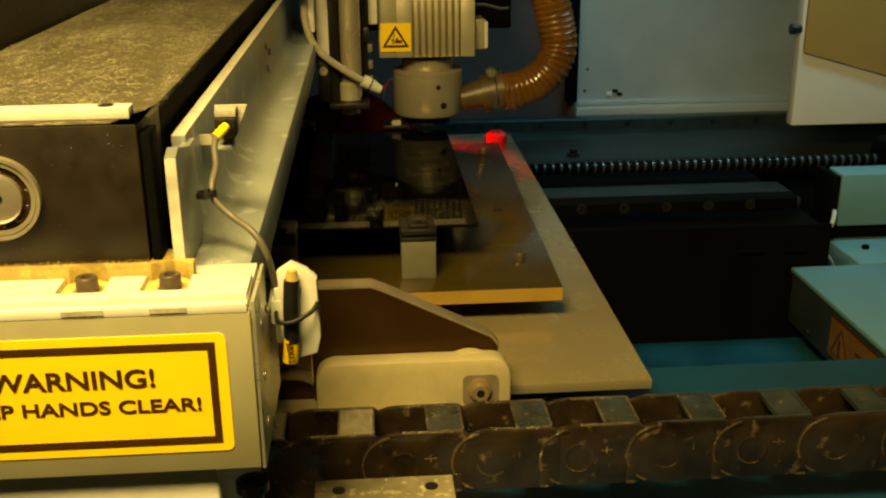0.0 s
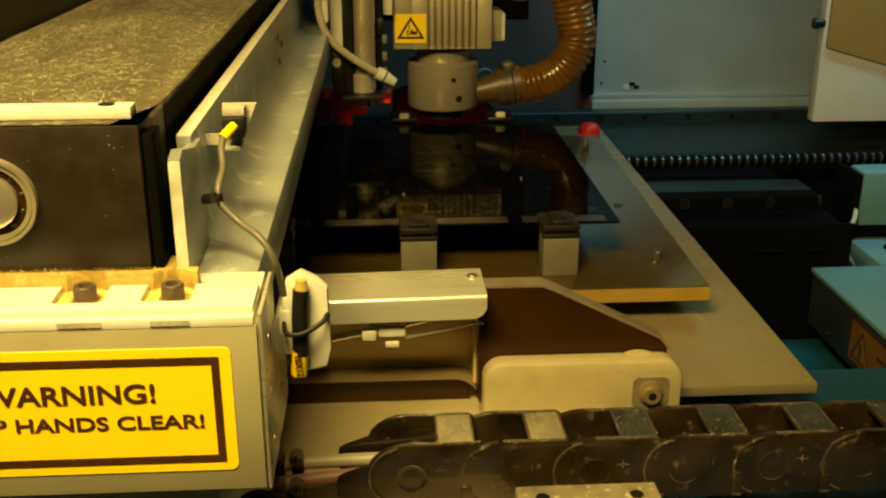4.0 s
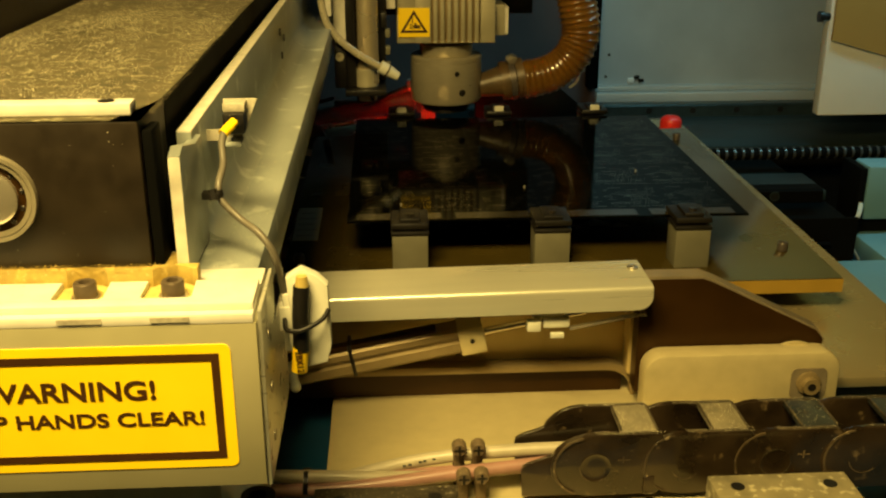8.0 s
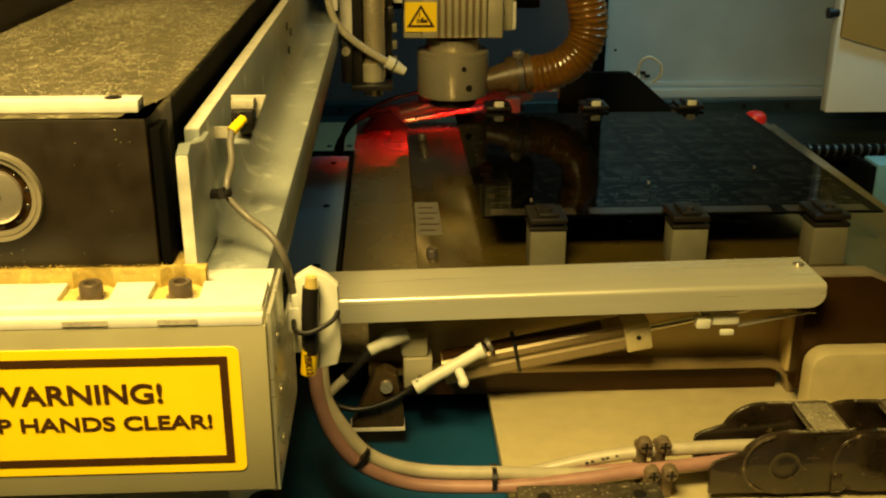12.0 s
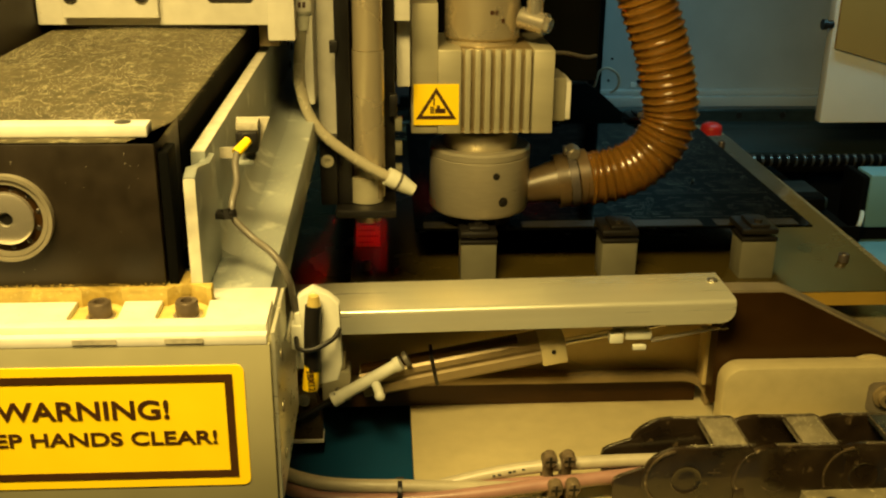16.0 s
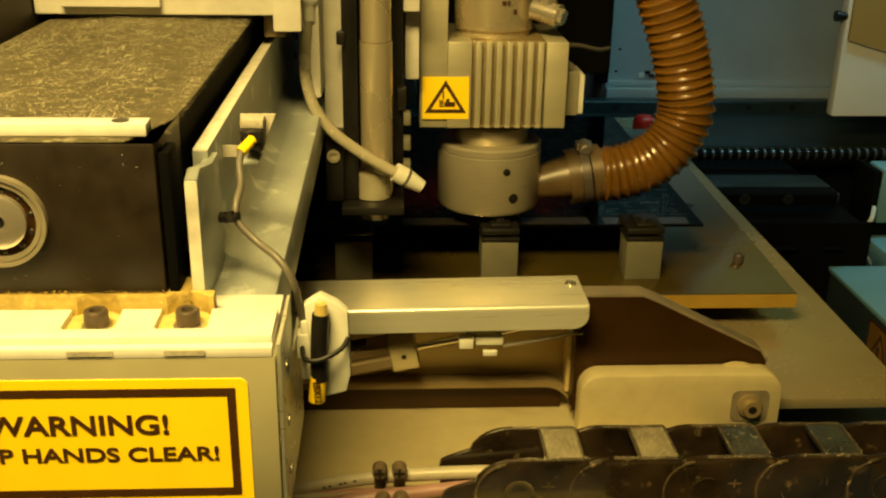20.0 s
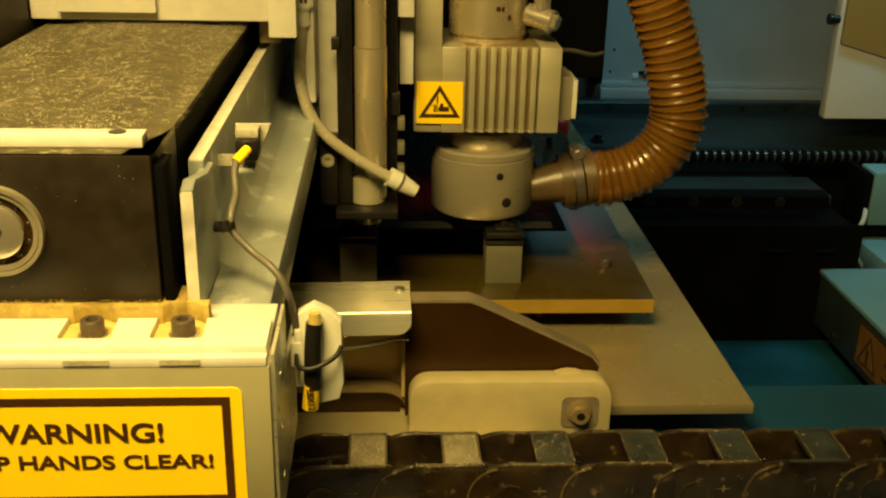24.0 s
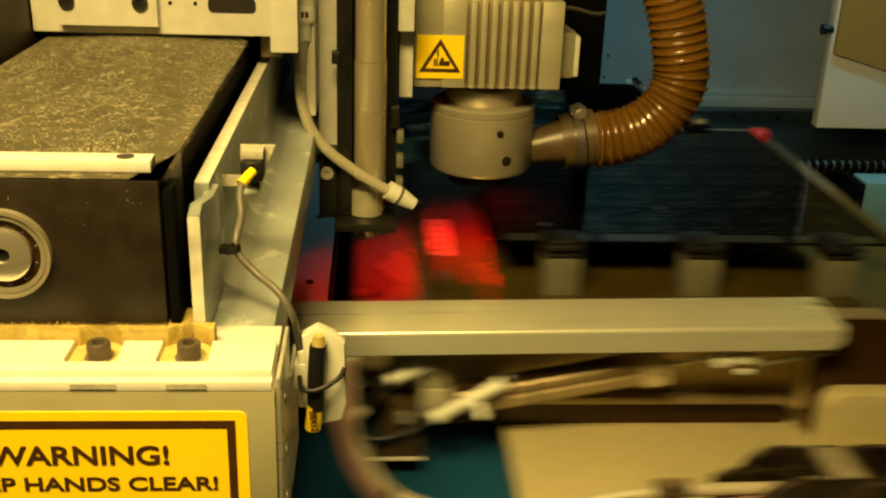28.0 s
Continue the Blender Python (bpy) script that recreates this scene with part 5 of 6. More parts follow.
        rod(bm, (x + 0.033, (CH0 + CH1) / 2, ZC + 0.0273), (x + 0.033, (CH0 + CH1) / 2, ZC + 0.0282), 0.0020, 0.0016, seg=12)
        part("snap_stud", bm, CHAIN_EDGE, bar)
    bm = B()
    box(bm, x + 0.022, x + 0.051, CH0 + 0.0045, CH1 - 0.0045, ZC - 0.0275, ZC - 0.0225, 0.0014)
    part("lower_crossbar", bm, CHAIN, chain)
for yy in (CH0, CH1 - 0.008):
    bm = B()
    x = -0.0610
    prism(bm, [(x - 0.0550, ZC - 0.0265), (x + 0.020, ZC - 0.0270), (x + 0.020, ZC + 0.0160), (x - 0.0245, ZC + 0.0115), (x - 0.0500, ZC + 0.0025), (x - 0.0550, ZC - 0.0005), (x - 0.0562, ZC - 0.0050)], "xz", yy + 0.0015, yy + 0.0065, 0.001)
    part("end_piece", bm, CHAIN, chain)


def chain_dust(r):
    i = min(4, int(r.random() * r.random() * 6))
    x = -0.0610 + i * PITCH
    if r.random() < 0.55:
        return (x + r.uniform(0.022, 0.051), r.uniform(CH0 + 0.006, CH1 - 0.006), ZC + 0.0277), EX, EY, EZ
    return (x + r.uniform(0.0, 0.055), r.choice((CH0, CH1 - 0.006)) + r.uniform(0.0005, 0.0055), ZC + 0.0279), EX, EY, EZ


chips("dust_flake", 2200, chain_dust, (0.0001, 0.00038), DUST, chain, "pale milling dust on the links", 41)
chips("dust_flake", 1100, lambda r: ((r.uniform(-0.09, 0.75), CH0 - 0.0005, ZC + r.uniform(-0.025, 0.026)), EX, EZ, (0, -1, 0)), (0.0001, 0.00035), CHAIN_BAR, chain, "pale milling dust on the links", 42)
for x0 in (0.016, -0.274):
    foot = on_table(thing("chain_bracket", "dust covered bracket bar below the chain", "bracket", "chain bracket bars"))
    bm = B()
    box(bm, x0, x0 + 0.104, 0.120, 0.1635, -0.256, -0.208, 0.001)
    part("bracket_bar", bm, BAND if x0 > 0 else CHAIN_EDGE, foot)
    for dx in (0.018, 0.087):
        bm = B()
        rod(bm, (x0 + dx, 0.148, -0.2081), (x0 + dx, 0.148, -0.2074), 0.0050, seg=16)
        part("bolt_hole", bm, BLACK_CLEAN, foot)

# cables leaving the chain
bun = on_table(thing("cable_bundle", "beige and pink cables looping out of the chain", "cable bundle"))
for nm, mat, r, pts in (
        ("pink_cable", PINK_WIRE, 0.0054, [(-0.420, 0.218, -0.100), (-0.419, 0.210, -0.140), (-0.416, 0.210, -0.164), (-0.407, 0.210, -0.191), (-0.389, 0.210, -0.216), (-0.351, 0.210, -0.235), (-0.299, 0.210, -0.240), (-0.255, 0.210, -0.239), (-0.211, 0.212, -0.236), (-0.167, 0.216, -0.233), (-0.110, 0.222, -0.231), (-0.05, 0.226, -0.228)]),
        ("beige_cable", BEIGE_WIRE, 0.0055, [(-0.417, 0.222, -0.100), (-0.415, 0.216, -0.141), (-0.413, 0.215, -0.162), (-0.401, 0.215, -0.186), (-0.381, 0.215, -0.212), (-0.342, 0.215, -0.227), (-0.276, 0.216, -0.232), (-0.228, 0.218, -0.236), (-0.180, 0.226, -0.242), (-0.12, 0.232, -0.240), (-0.06, 0.234, -0.236)]),
        ("beige_cable", BEIGE_WIRE, 0.0055, [(-0.250, 0.240, -0.2475), (-0.205, 0.240, -0.237), (-0.163, 0.238, -0.230), (-0.113, 0.236, -0.226), (-0.062, 0.234, -0.224), (-0.02, 0.234, -0.222)]),
        ("pink_cable", PINK_WIRE, 0.0055, [(-0.235, 0.232, -0.247), (-0.190, 0.232, -0.243), (-0.140, 0.231, -0.240), (-0.09, 0.230, -0.236), (-0.04, 0.230, -0.232)])):
    bm = B()
    tube(bm, pts, r, 12)
    part(nm, bm, mat, bun)
for at, d in (((-0.388, 0.212, -0.212), (1, 0.05, -0.9)), ((-0.285, 0.213, -0.2355), (1, 0, -0.05))):
    bm = B()
    cable_tie(bm, at, d, 0.0098)
    part("cable_tie", bm, BLACK_CLEAN, bun)
for px, pz, dy in ((-0.1640, -0.2160, 0.0), (-0.1490, -0.2160, 0.0), (-0.1620, -0.2295, 0.020), (-0.1480, -0.2290, 0.020)):
    bm = B()
    lathe(bm, [(0.0058, 0), (0.0058, -0.008), (0.0050, -0.0095), (0.0003, -0.0095)], (px, 0.2305 - dy, pz), "Y", 20)
    nut = part("clamp_nut", bm, NUT, bun)
    bm = B()
    box(bm, px - 0.0042, px + 0.0042, 0.2207 - dy, 0.2212 - dy, pz - 0.0009, pz + 0.0009)
    part("slot", bm, BLACK_CLEAN, nut)
    bm = B()
    box(bm, px - 0.0009, px + 0.0009, 0.2203 - dy, 0.2208 - dy, pz - 0.0042, pz + 0.0042)
    part("slot", bm, BLACK_CLEAN, nut)
for px, y0, z1 in ((-0.1640, 0.2310, -0.2205), (-0.1490, 0.2310, -0.2205), (-0.1620, 0.2106, -0.2335), (-0.1480, 0.2106, -0.2330)):
    bm = B()
    box(bm, px - 0.0045, px + 0.0045, y0, y0 + 0.0130, -0.2555, z1, 0.002)
    part("clamp_saddle", bm, NUT, bun)

for k, (x, z) in enumerate(((-0.2090, -0.2330), (-0.2045, -0.2318), (-0.1960, -0.2298), (-0.1925, -0.2290), (-0.1850, -0.2275))):
    bm = B()
    box(bm, x, x + 0.0026, 0.2336, 0.2346, z - 0.0040, z - 0.0028)
    part("printed_mark", bm, DARK_BLUE, bun)

# ---------------------------------------------------------------- head: carriage (slides along the beam) and spindle (also rises)
CARRIAGE, SPINDLE = [], []
AX, AY = 0.155, 0.548        # spindle axis at the near station, spindle down

car = thing("carriage", "cream painted carriage plate riding on the beam", "carriage")
CARRIAGE.append(car)
bm = B()
box(bm, -0.228, -0.038, 0.400, 0.416, 0.1015, 0.80, 0.0015)
box(bm, -0.0395, -0.0165, 0.400, 0.416, 0.0885, 0.80, 0.0015)
part("front_plate", bm, HEAD_PAINT, car)
bm = B()
box(bm, -0.205, -0.127, 0.392, 0.400, 0.1085, 0.80, 0.001)
sub = part("cover_plate", bm, HEAD_PAINT, car)
for x in (-0.197, -0.140):
    cap_screw(sub, x, 0.392, 0.1275, 0.0062, 0.003, "-Y")
for x in (-0.118, -0.098):
    bm = B()
    rod(bm, (x, 0.3994, 0.127), (x, 0.4004, 0.127), 0.0016, seg=10)
    part("small_hole", bm, BLACK_CLEAN, car)
bm = B()
prism(bm, rounded(-0.088, -0.050, 0.1205, 0.132, 0.004), "xz", 0.3990, 0.4004)
part("slot", bm, DARK_STEEL, car)
bm = B()
box(bm, -0.222, -0.045, 0.416, 0.78, 0.120, 0.80)
part("carriage_body", bm, HEAD_PAINT, car)
bm = B()
box(bm, -0.205, -0.055, 0.404, 0.414, 0.1000, 0.1030)
part("wiper", bm, BLACK_CLEAN, car, "black brush strip over the band")
bm = B()
box(bm, -0.050, -0.032, 0.424, 0.440, 0.080, 0.1015, 0.001)
part("rail_shoe", bm, BARREL, car)
bm = B()
box(bm, -0.0165, -0.006, 0.46, 0.75, 0.020, 0.80, 0.002)
box(bm, -0.006, 0.0125, 0.500, 0.75, -0.020, 0.80, 0.002)
part("side_plate", bm, HEAD_PAINT, car, "cream painted side plate")
gsl = thing("guide_slide", "black guide slide with a polished steel rod", "slide")
CARRIAGE.append(gsl)
NEARER = (-0.0028, 0.0233, -0.0122)
gsl.location, gsl.scale = NEARER, (1.052, 1.052, 1.052)
for b in ((0.0100, 0.0172, 0.4240, 0.4315, 0.074, 0.085), (0.0615, 0.0690, 0.4560, 0.4680, 0.010, 0.030)):
    bm = B()
    box(bm, *b, 0.001)
    part("stop_block", bm, BLACK_CLEAN, gsl)
bm = B()
box(bm, 0.0140, 0.0270, 0.432, 0.70, -0.066, 0.80, 0.001)
box(bm, 0.0270, 0.0670, 0.466, 0.70, -0.064, 0.80, 0.001)
box(bm, 0.0120, 0.0670, 0.412, 0.52, -0.0745, -0.0670, 0.001)
box(bm, -0.0020, 0.0140, 0.428, 0.48, -0.067, -0.005, 0.002)
part("slide_frame", bm, BLACK_CLEAN, gsl, "black slide frame")
bm = B()
rod(bm, (0.0430, 0.444, -0.062), (0.0430, 0.444, 0.074), 0.0144, seg=32)
rod(bm, (0.0430, 0.444, 0.0745), (0.0430, 0.444, 0.80), 0.0135, seg=32)
part("guide_rod", bm, ROD, gsl, "polished steel guide rod")
bm = B()
lathe(bm, [(0.0150, -0.0668), (0.0162, -0.0660), (0.0162, -0.0430), (0.0150, -0.0420)], (0.0400, 0.444, 0), "Z", 32)
part("guide_bush", bm, ALU_DULL, gsl, "flanged bush at the foot of the rod")
bm = B()
rod(bm, (0.0410, 0.440, -0.0850), (0.0410, 0.440, -0.0747), 0.0125, seg=20)
part("guide_tip", bm, SILVER, gsl)
bm = B()
lathe(bm, [(0.0058, 0), (0.0058, -0.003), (0.003, -0.003), (0.0028, -0.001), (0.0003, -0.001)], (0.0052, 0.428, -0.024), "Y", 18)
part("adjusting_screw", bm, ALU_DULL, gsl)
bm = B()
box(bm, 0.068, 0.083, 0.515, 0.75, 0.0885, 0.80, 0.001)
box(bm, 0.070, 0.0835, 0.540, 0.75, 0.020, 0.0885, 0.001)
part("slide_cover", bm, HEAD_PAINT, car)
for z in (-0.048, -0.026, -0.003):
    bm = B()
    box(bm, 0.0672, 0.0735, 0.4520, 0.4660, z, z + 0.011, 0.0006)
    part("rack_tooth", bm, POST, gsl)
bm = B()
box(bm, 0.020, 0.313, 0.735, 0.80, -0.015, 0.80, 0.003)
part("back_plate", bm, DARK_AND_SHADE, car, "dark back plate behind the spindle")
air = thing("air_nozzle", "milky bent air tube with a white nozzle tip", "air tube")
CARRIAGE.append(air)
air.location, air.scale = NEARER, (1.052, 1.052, 1.052)
bm = B()
tube(bm, [(-0.0112, 0.415, 0.112), (-0.0140, 0.415, 0.088), (-0.0160, 0.415, 0.063), (-0.0150, 0.415, 0.044), (-0.0090, 0.415, 0.022), (0.0050, 0.415, 0.002), (0.0270, 0.415, -0.016), (0.0470, 0.416, -0.0290), (0.0610, 0.417, -0.0370)], 0.0050, 14)
part("tube", bm, TUBE, air)
bm = B()
rod(bm, (0.0590, 0.417, -0.0355), (0.0690, 0.418, -0.0412), 0.0086, seg=18)
rod(bm, (0.0690, 0.418, -0.0412), (0.0830, 0.419, -0.0500), 0.0086, 0.0058, 18)
part("nozzle_tip", bm, NYLON, air)
bm = B()
rod(bm, (0.0676, 0.4178, -0.0404), (0.0696, 0.4181, -0.0416), 0.0089, seg=18)
part("nozzle_ring", bm, WIRE, air)
bm = B()
rod(bm, (-0.0118, 0.415, 0.096), (-0.0112, 0.415, 0.110), 0.0056, seg=16)
rod(bm, (-0.0112, 0.415, 0.110), (-0.0105, 0.415, 0.150), 0.0074, seg=16)
part("tube_fitting", bm, NYLON, air)
bm = B()
ring(bm, 0.0082, 0.0076, 0.112, 0.125, (-0.0110, 0.415, 0.0), "Z", 20)
tag = part("tube_label", bm, CREAM, air, "white wrap-round tube label")
for k in range(2):
    bm = B()
    box(bm, -0.0140 + 0.0036 * k, -0.0115 + 0.0036 * k, 0.4063, 0.4069, 0.1155, 0.1200)
    part("text_bar", bm, INK, tag)

sp = thing("spindle", "milling spindle with a finned clamp block and dust collar", "spindle")
SPINDLE.append(sp)
sp.location, sp.scale = (-0.0038, 0.0313, -0.0135), (1.07, 1.07, 1.07)
bm = B()
box(bm, 0.083, 0.1085, 0.496, 0.60, -0.019, 0.105, 0.001)
part("slide_plate", bm, ALU_DULL, sp)
bm = B()
box(bm, 0.1085, 0.131, 0.494, 0.60, -0.019, 0.062, 0.001)
part("clamp_jaw", bm, ALU_DULL, sp)
bm = B()
box(bm, 0.2001, 0.2205, 0.494, 0.60, -0.019, 0.062, 0.001)
part("clamp_jaw", bm, ALU_DULL, sp)
# block and sole darker than the fins: groove shade put into the colour
bm = B()
box(bm, 0.1311, 0.200, 0.5015, 0.60, -0.019, 0.062, 0.001)
clampb = part("clamp_block", bm, BARREL, sp, "clamp block, coloured darker for the shade between its fins")
for i in range(7):
    x = 0.1345 + i * 0.0096
    bm = B()
    box(bm, x, x + 0.0055, 0.494, 0.5013, -0.0163, 0.062, 0.0004)
    box(bm, x, x + 0.0055, 0.494, 0.4973, -0.0190, -0.0163, 0.0004)
    part("cooling_fin", bm, ALU_DULL, clampb)
bm = B()
box(bm, 0.1312, 0.1999, 0.4975, 0.5014, -0.0190, -0.0165)
part("fin_sole", bm, BARREL, clampb)
bm = B()
box(bm, 0.0852, 0.1288, 0.4930, 0.4936, -0.010, 0.030)
lb = part("hazard_label", bm, YELLOW, sp, "yellow hazard label with a black triangle")
bm = B()
cx, cz, hh = 0.107, -0.0042, 0.031
ow = 0.0195
outer = [(cx - ow, cz), (cx + ow, cz), (cx, cz + hh)]
inner = [(cx - 0.0137, cz + 0.0034), (cx + 0.0137, cz + 0.0034), (cx, cz + 0.0248)]
vo = [bm.verts.new((x, 0.4926, z)) for x, z in outer]
vi = [bm.verts.new((x, 0.4926, z)) for x, z in inner]
wo = [bm.verts.new((x, 0.4930, z)) for x, z in outer]
wi = [bm.verts.new((x, 0.4930, z)) for x, z in inner]
for k in range(3):
    j = (k + 1) % 3
    for quad in ((vo[k], vo[j], vi[j], vi[k]), (wo[k], wi[k], wi[j], wo[j]), (vo[k], wo[k], wo[j], vo[j]), (vi[k], vi[j], wi[j], wi[k])):
        bm.faces.new(quad)
bmesh.ops.recalc_face_normals(bm, faces=bm.faces)
part("triangle", bm, INK, lb)
bm = B()
box(bm, cx - 0.001, cx + 0.009, 0.4924, 0.4929, cz + 0.0060, cz + 0.0105)
box(bm, cx + 0.0005, cx + 0.0035, 0.4924, 0.4929, cz + 0.0105, cz + 0.0135)
for k in range(4):
    box(bm, cx - 0.006, cx - 0.0018, 0.4924, 0.4929, cz + 0.0058 + 0.0018 * k, cz + 0.0068 + 0.0018 * k)
box(bm, cx - 0.0028, cx - 0.0014, 0.4924, 0.4929, cz + 0.0135, cz + 0.0205)
part("pictogram", bm, INK, lb)
bm = B()
lathe(bm, [(0.036, 0.060), (0.036, 0.066), (0.0375, 0.067), (0.0375, 0.20), (0.030, 0.205)], (AX, AY, 0), "Z", 44)
mot = part("motor_body", bm, ROD, sp, "polished steel motor body")
for a0, a1, z0, z1 in ((-84, -78, 0.0925, 0.0965), (-76, -72, 0.0925, 0.0965), (-66, -61, 0.084, 0.0885)):
    bm = B()
    arc(bm, 0.0379, 0.0374, 0.0, z1 - z0, (0, 0, 0), a0, a1, 3)
    bmesh.ops.transform(bm, matrix=Matrix(((1, 0, 0, AX), (0, 0, 1, AY), (0, 1, 0, z0), (0, 0, 0, 1))), verts=bm.verts)
    part("engraved_mark", bm, INK, mot)
bm = B()
ring(bm, 0.0381, 0.0374, 0.0675, 0.0690, (AX, AY, 0), "Z", 44)
part("edge_ring", bm, BARREL, mot)
bm = B()
rod(bm, (AX + 0.036, AY - 0.02, 0.088), (AX + 0.058, AY - 0.035, 0.083), 0.0105, seg=18)
rod(bm, (AX + 0.056, AY - 0.034, 0.0835), (AX + 0.062, AY - 0.038, 0.082), 0.0075, seg=6)
rod(bm, (AX + 0.048, AY - 0.028, 0.085), (AX + 0.048, AY - 0.028, 0.115), 0.008, seg=16)
part("coolant_fitting", bm, STEEL, sp)
bm = B()
box(bm, 0.2208, 0.2370, 0.520, 0.570, -0.013, 0.030, 0.0008)
conn = part("connector_box", bm, ALU_DULL, sp)
bm = B()
box(bm, 0.2374, 0.2425, 0.522, 0.568, -0.012, 0.026, 0.0008)
part("connector_cover", bm, HEAD_PAINT, conn)
bm = B()
tube(bm, [(0.226, 0.57, 0.046), (0.245, 0.58, 0.044), (0.270, 0.60, 0.036), (0.285, 0.62, 0.034)], 0.0022, 8)
part("sensor_wire", bm, WIRE, sp)
bm = B()
lathe(bm, [(0.026, -0.0192), (0.026, -0.0255), (0.0372, -0.0258), (0.0385, -0.0270), (0.0385, -0.0405), (0.0372, -0.043), (0.030, -0.043)], (AX, AY, 0), "Z", 48)
part("collar_ring", bm, COLLAR, sp)
bm = B()
lathe(bm, [(0.030, -0.0425), (0.0495, -0.0425), (0.0518, -0.0445), (0.0518, -0.050), (0.0512, -0.0505), (0.0512, -0.0515), (0.0518, -0.052), (0.0518, -0.1055), (0.0495, -0.1095), (0.034, -0.1110)], (AX, AY, 0), "Z", 56)
collar = part("dust_collar", bm, COLLAR, sp, "machined aluminium dust collar")
for a, z, r in ((-76, -0.0640, 0.0036), (-67, -0.0915, 0.0050)):
    d = Vector((math.cos(radians(a)), math.sin(radians(a)), 0))
    p = Vector((AX, AY, z)) + d * 0.0512
    bm = B()
    rod(bm, p, p + d * 0.0012, r, seg=16)
    rod(bm, p, p + d * 0.0020, r * 0.4, seg=6)
    part("set_screw", bm, DARK_STEEL, collar)
verts, faces = [], []
rng = random.Random(3)
for i in range(900):
    a = rng.uniform(0, 2 * math.pi)
    r = rng.uniform(0.027, 0.034)
    c, s = math.cos(a), math.sin(a)
    dx, dy = -s * 0.0011, c * 0.0011
    z1 = -0.1245 + rng.uniform(0, 0.003)
    k = rng.uniform(0.94, 1.05)
    n = len(verts)
    verts += [(AX + r * c - dx, AY + r * s - dy, -0.109), (AX + r * c + dx, AY + r * s + dy, -0.109), (AX + r * k * c + dx, AY + r * k * s + dy, z1), (AX + r * k * c - dx, AY + r * k * s - dy, z1)]
    faces.append((n, n + 1, n + 2, n + 3))
me = bpy.data.meshes.new("brush_skirt")
me.from_pydata(verts, [], faces)
me.materials.append(BLACK_CLEAN)
br = new("brush_skirt", me)
br.parent = sp
tagged(br, "black bristle skirt", kind="stuff")
bm = B()
lathe(bm, [(0.0235, -0.1100), (0.0255, -0.1125), (0.012, -0.1125), (0.012, -0.1100)], (AX, AY, 0), "Z", 32)
part("collar_bore", bm, BLACK_CLEAN, sp)
bm = B()
rod(bm, (AX, AY, -0.122), (AX, AY, -0.100), 0.0012, seg=10)
part("milling_cutter", bm, STEEL, sp)
# red target lamp behind the collar, shining down on the work
lampt = thing("target_lamp", "small red target lamp behind the spindle", "lamp")
CARRIAGE.append(lampt)
bm = B()
lathe(bm, [(0.013, 0.045), (0.013, -0.012), (0.0145, -0.013), (0.0145, -0.018), (0.0115, -0.018), (0.0115, 0.004), (0.0003, 0.004)], (AX + 0.015, AY + 0.157, -0.010), "Z", 24)
part("lamp_housing", bm, BLACK_CLEAN, lampt)
bm = B()
lathe(bm, [(0.0108, 0.0035), (0.0108, 0.0028), (0.0003, 0.0026)], (AX + 0.015, AY + 0.157, -0.010), "Z", 24)
part("lamp_lens", bm, RED_GLOW, lampt, "glowing red lens")

hose = thing("suction_hose", "ribbed translucent amber suction hose", "hose")
SPINDLE.append(hose)
hose.location, hose.scale = (-0.0038, 0.0313, -0.0135), (1.07, 1.07, 1.07)
def sleeve(bm, points, outer, inner, seg=28, per=5):
    """Open thin-walled tube along a smooth path; outer and inner as tube() takes its radius."""
    for r in (outer, inner):
        tube(bm, points, r, seg, per)
    n = len(smooth_path(points, per)) * seg
    bm.verts.ensure_lookup_table()
    caps = [f for f in bm.faces if len(f.verts) == seg]
    bmesh.ops.delete(bm, geom=caps, context="FACES_ONLY")
    bm.verts.ensure_lookup_table()
    for base in (0, n - seg):
        for k in range(seg):
            j = (k + 1) % seg
            bm.faces.new((bm.verts[base + k], bm.verts[base + j], bm.verts[n + base + j], bm.verts[n + base + k]))
    bmesh.ops.recalc_face_normals(bm, faces=bm.faces)
    return bm


bm = B()
sleeve(bm, [(0.204, 0.548, -0.0905), (0.214, 0.548, -0.0890), (0.232, 0.548, -0.0850), (0.255, 0.548, -0.0815)], lambda l, s: 0.0165 + 0.0090 * s, lambda l, s: 0.0148 + 0.0090 * s)
spout = part("spout", bm, ELBOW, hose, "cloudy clear spout")
bm = B()
rod(bm, (0.200, 0.548, -0.0905), (0.236, 0.548, -0.0850), 0.0105, seg=24)
part("inner_nipple", bm, POST, hose)
for a, b, r in ((0.236, 0.247, 0.0282), (0.259, 0.270, 0.0288)):
    bm = B()
    sleeve(bm, [(a, 0.548, -0.0855 + 0.18 * (a - 0.232)), (b, 0.548, -0.0855 + 0.18 * (b - 0.232))], r, r - 0.0022, 28, 3)
    part("cuff", bm, ELBOW, hose)
bm = B()
sleeve(bm, [(0.2485, 0.548, -0.0825), (0.2570, 0.548, -0.0812)], 0.0298, 0.0286, 28, 2)
part("clamp_band", bm, REAR_METAL, hose)
bm = B()
rod(bm, (0.2505, 0.548, -0.0500), (0.2505, 0.532, -0.0515), 0.0064, seg=18)
rod(bm, (0.2505, 0.532, -0.0515), (0.2505, 0.530, -0.0517), 0.0047, seg=6)
box(bm, 0.243, 0.259, 0.541, 0.557, -0.056, -0.048, 0.001)
part("clamp_screw", bm, SILVER, hose)
bm = B()
RIB = 0.0088


def ribbed(length, share):
    return 0.0268 + 0.0026 * max(0.0, math.cos(2 * math.pi * length / RIB)) ** 2


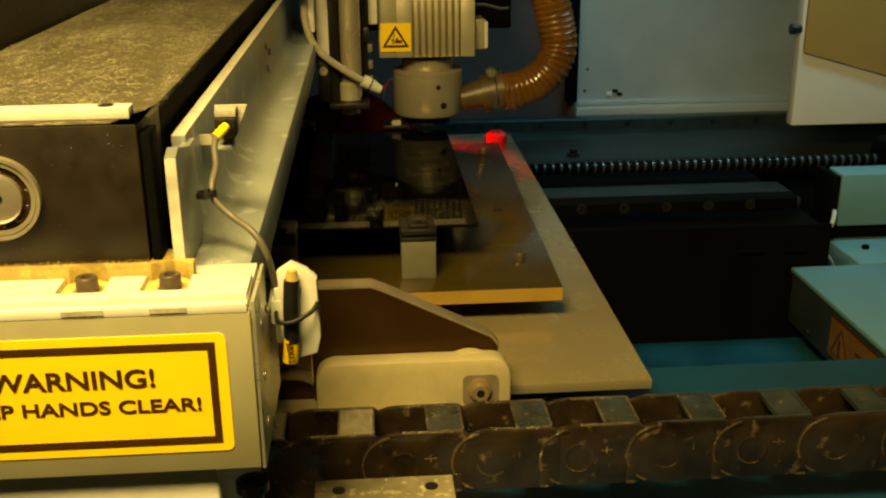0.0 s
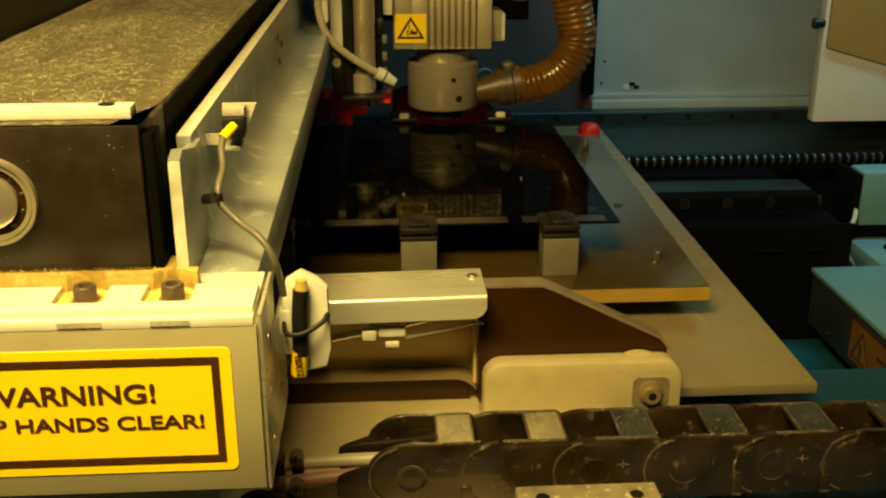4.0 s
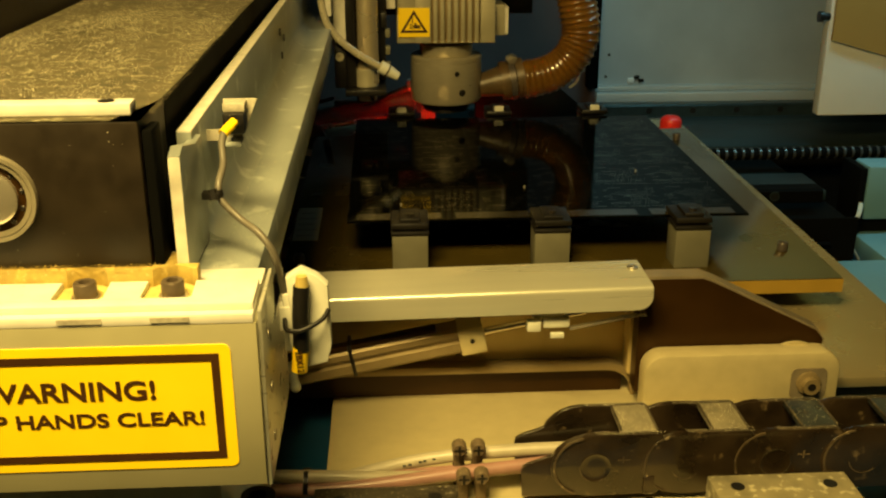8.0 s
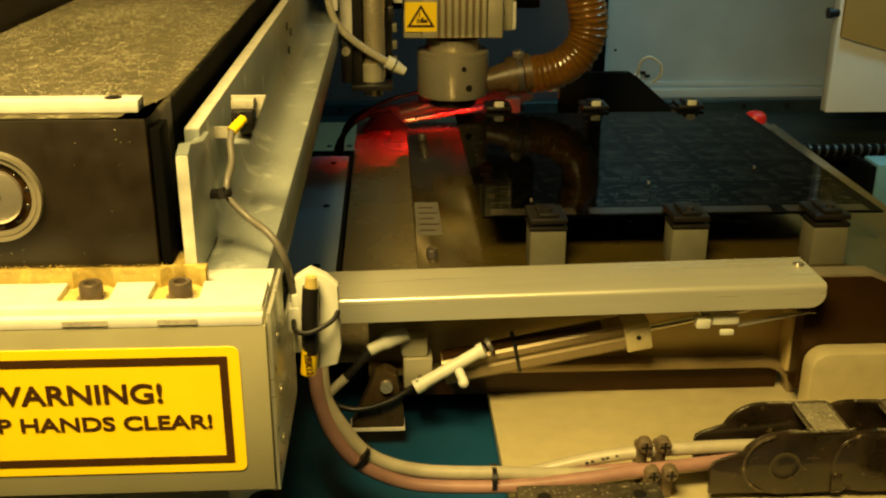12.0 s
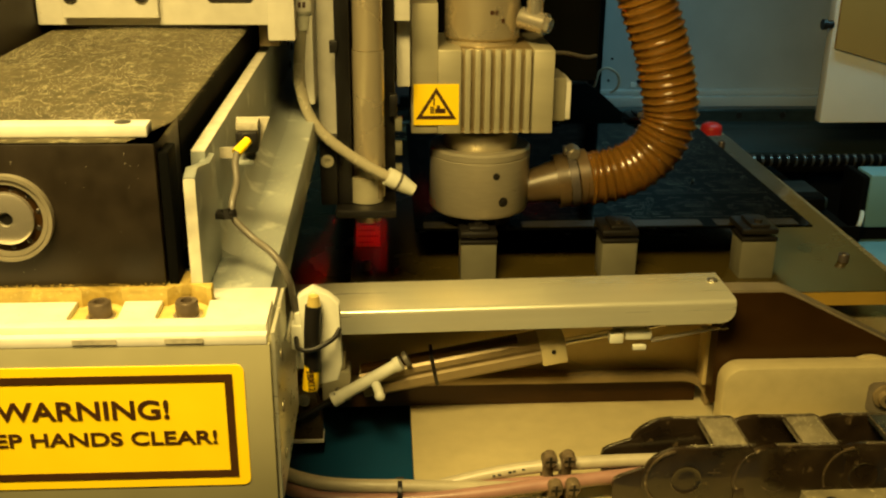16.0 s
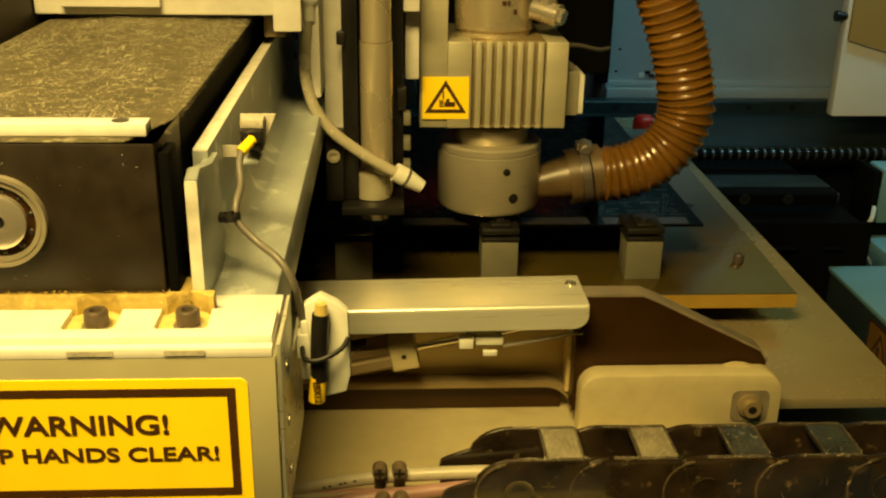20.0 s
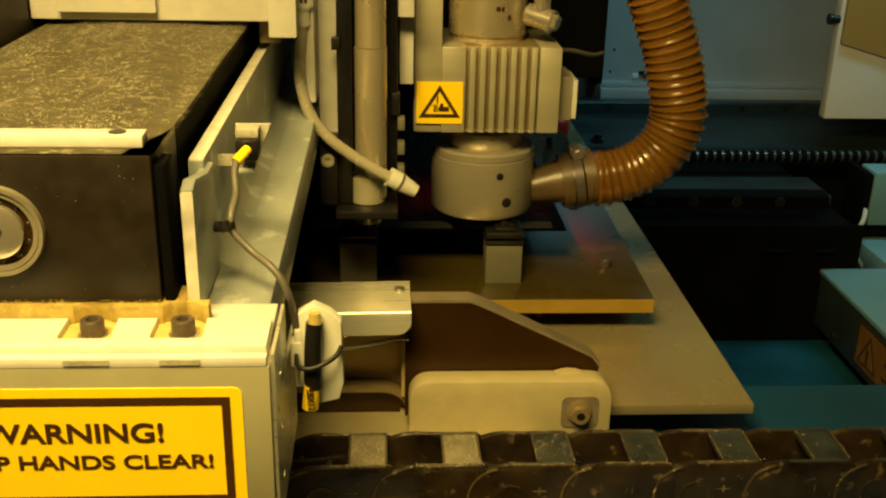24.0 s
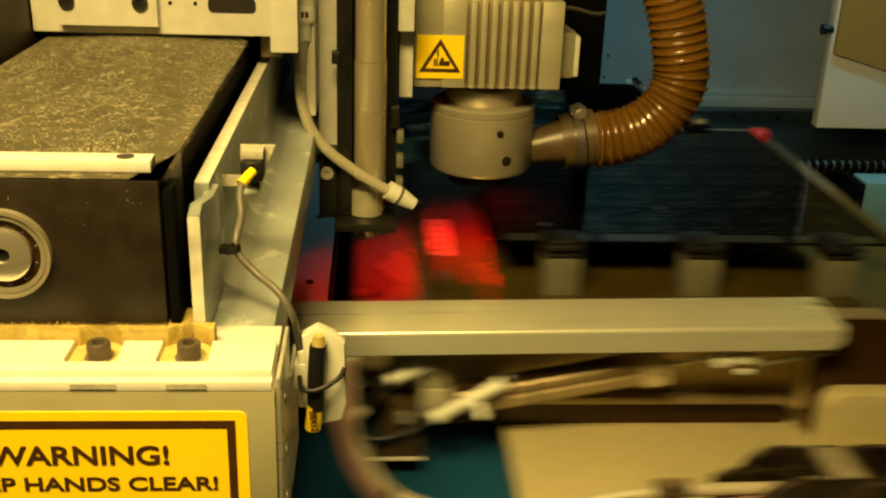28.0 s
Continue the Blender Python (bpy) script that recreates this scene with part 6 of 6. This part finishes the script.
sleeve(bm, [(0.266, 0.548, -0.0812), (0.281, 0.548, -0.0808), (0.301, 0.548, -0.0760), (0.321, 0.548, -0.0670), (0.339, 0.548, -0.0500), (0.349, 0.548, -0.0290), (0.352, 0.548, -0.0090), (0.347, 0.548, 0.0170), (0.340, 0.548, 0.0450), (0.330, 0.548, 0.0730), (0.319, 0.548, 0.1000), (0.305, 0.548, 0.1320), (0.288, 0.548, 0.1680), (0.266, 0.548, 0.2150), (0.246, 0.548, 0.2600)],
       ribbed, lambda l, s: ribbed(l, s) - 0.0016, 28, 16)
part("ribbed_tube", bm, HOSE, hose)


# ---------------------------------------------------------------- what moves
TABLE_X = [(0.0, 0.0), (0.42, 0.0), (0.5, 0.040), (0.6, 0.054), (1.1, 0.054), (1.5, 0.060), (2.0, 0.0706), (2.42, 0.0706), (2.5, 0.083), (2.6, 0.124),
           (3.1, 0.124), (3.5, 0.130), (4.05, 0.1405), (4.45, 0.1405), (4.65, 0.195), (5.2, 0.195), (5.5, 0.2006), (6.0, 0.2117), (6.53, 0.2117), (6.70, 0.2665),
           (7.4, 0.2668), (8.0, 0.2825), (8.53, 0.2825), (8.70, 0.3372), (9.45, 0.3380), (10.0, 0.3530), (10.6, 0.3530), (10.8, 0.4075), (11.4, 0.4075), (12.0, 0.4230),
           (12.5, 0.4242), (13.85, 0.4242), (14.4, 0.4090), (15.0, 0.4090), (15.2, 0.3520), (16.0, 0.3510), (16.5, 0.3355), (17.1, 0.3350), (17.3, 0.2805),
           (17.95, 0.2805), (18.45, 0.2660), (19.08, 0.2645), (19.3, 0.2100), (19.95, 0.2100), (20.5, 0.1965), (21.18, 0.1930), (21.4, 0.1400), (22.05, 0.1390),
           (22.6, 0.1240), (23.2, 0.1225), (23.4, 0.0680), (24.05, 0.0665), (24.5, 0.0565), (25.0, 0.0485), (25.3, 0.0480), (25.5, -0.0030), (26.0, -0.0045),
           (26.5, -0.0132), (27.0, -0.0205), (27.5, -0.0213), (27.6, 0.018), (27.7, 0.112), (27.8, 0.220), (27.9, 0.330), (28.0, 0.4435)]
UP = 0.0595
STROKES = [(0.05, 0.20, 1), (0.88, 1.06, 0), (2.03, 2.20, 1), (2.93, 3.10, 0), (4.15, 4.30, 1), (5.05, 5.20, 0), (6.12, 6.28, 1), (7.02, 7.18, 0), (8.20, 8.33, 1),
           (9.03, 9.18, 0), (10.24, 10.40, 1), (11.04, 11.20, 0), (12.30, 12.45, 1), (13.34, 13.54, 0), (14.70, 14.85, 1), (15.53, 15.70, 0), (16.73, 16.88, 1),
           (17.58, 17.76, 0), (18.78, 18.97, 1), (19.62, 19.80, 0), (20.83, 21.00, 1), (21.70, 21.88, 0), (22.90, 23.05, 1), (23.72, 23.90, 0), (25.02, 25.15, 1),
           (25.83, 26.00, 0), (27.13, 27.30, 1)]
REAR = 0.505                 # travel of the carriage along the beam
SLIDE = [(0.0, REAR), (12.72, REAR), (12.86, REAR * 0.86), (13.0, REAR * 0.37), (13.1, REAR * 0.13), (13.25, 0.0), (28.0, 0.0)]


def level(rows, t):
    for (a, u), (b, v) in zip(rows, rows[1:]):
        if t <= b:
            s = (t - a) / (b - a)
            return u + (v - u) * s
    return rows[-1][1]


def motions():
    for ob in TABLE:
        base = ob.matrix_basis.copy()
        walk(ob, [(t, Matrix.Translation((x, 0, 0)) @ base) for t, x in TABLE_X])
    for ob in CARRIAGE:
        base = ob.matrix_basis.copy()
        walk(ob, [(t, Matrix.Translation((0, y, 0)) @ base) for t, y in SLIDE])
    lift = [(0.0, 0.0)]
    for a, b, u in STROKES:
        lift += [(a, UP * (1 - u)), (b, UP * u)]
    lift.append((28.0, UP))
    times = sorted({t for t, _ in lift} | {t for t, _ in SLIDE})
    for ob in SPINDLE:
        base = ob.matrix_basis.copy()
        walk(ob, [(t, Matrix.Translation((0, level(SLIDE, t), level(lift, t))) @ base) for t in times])


motions()
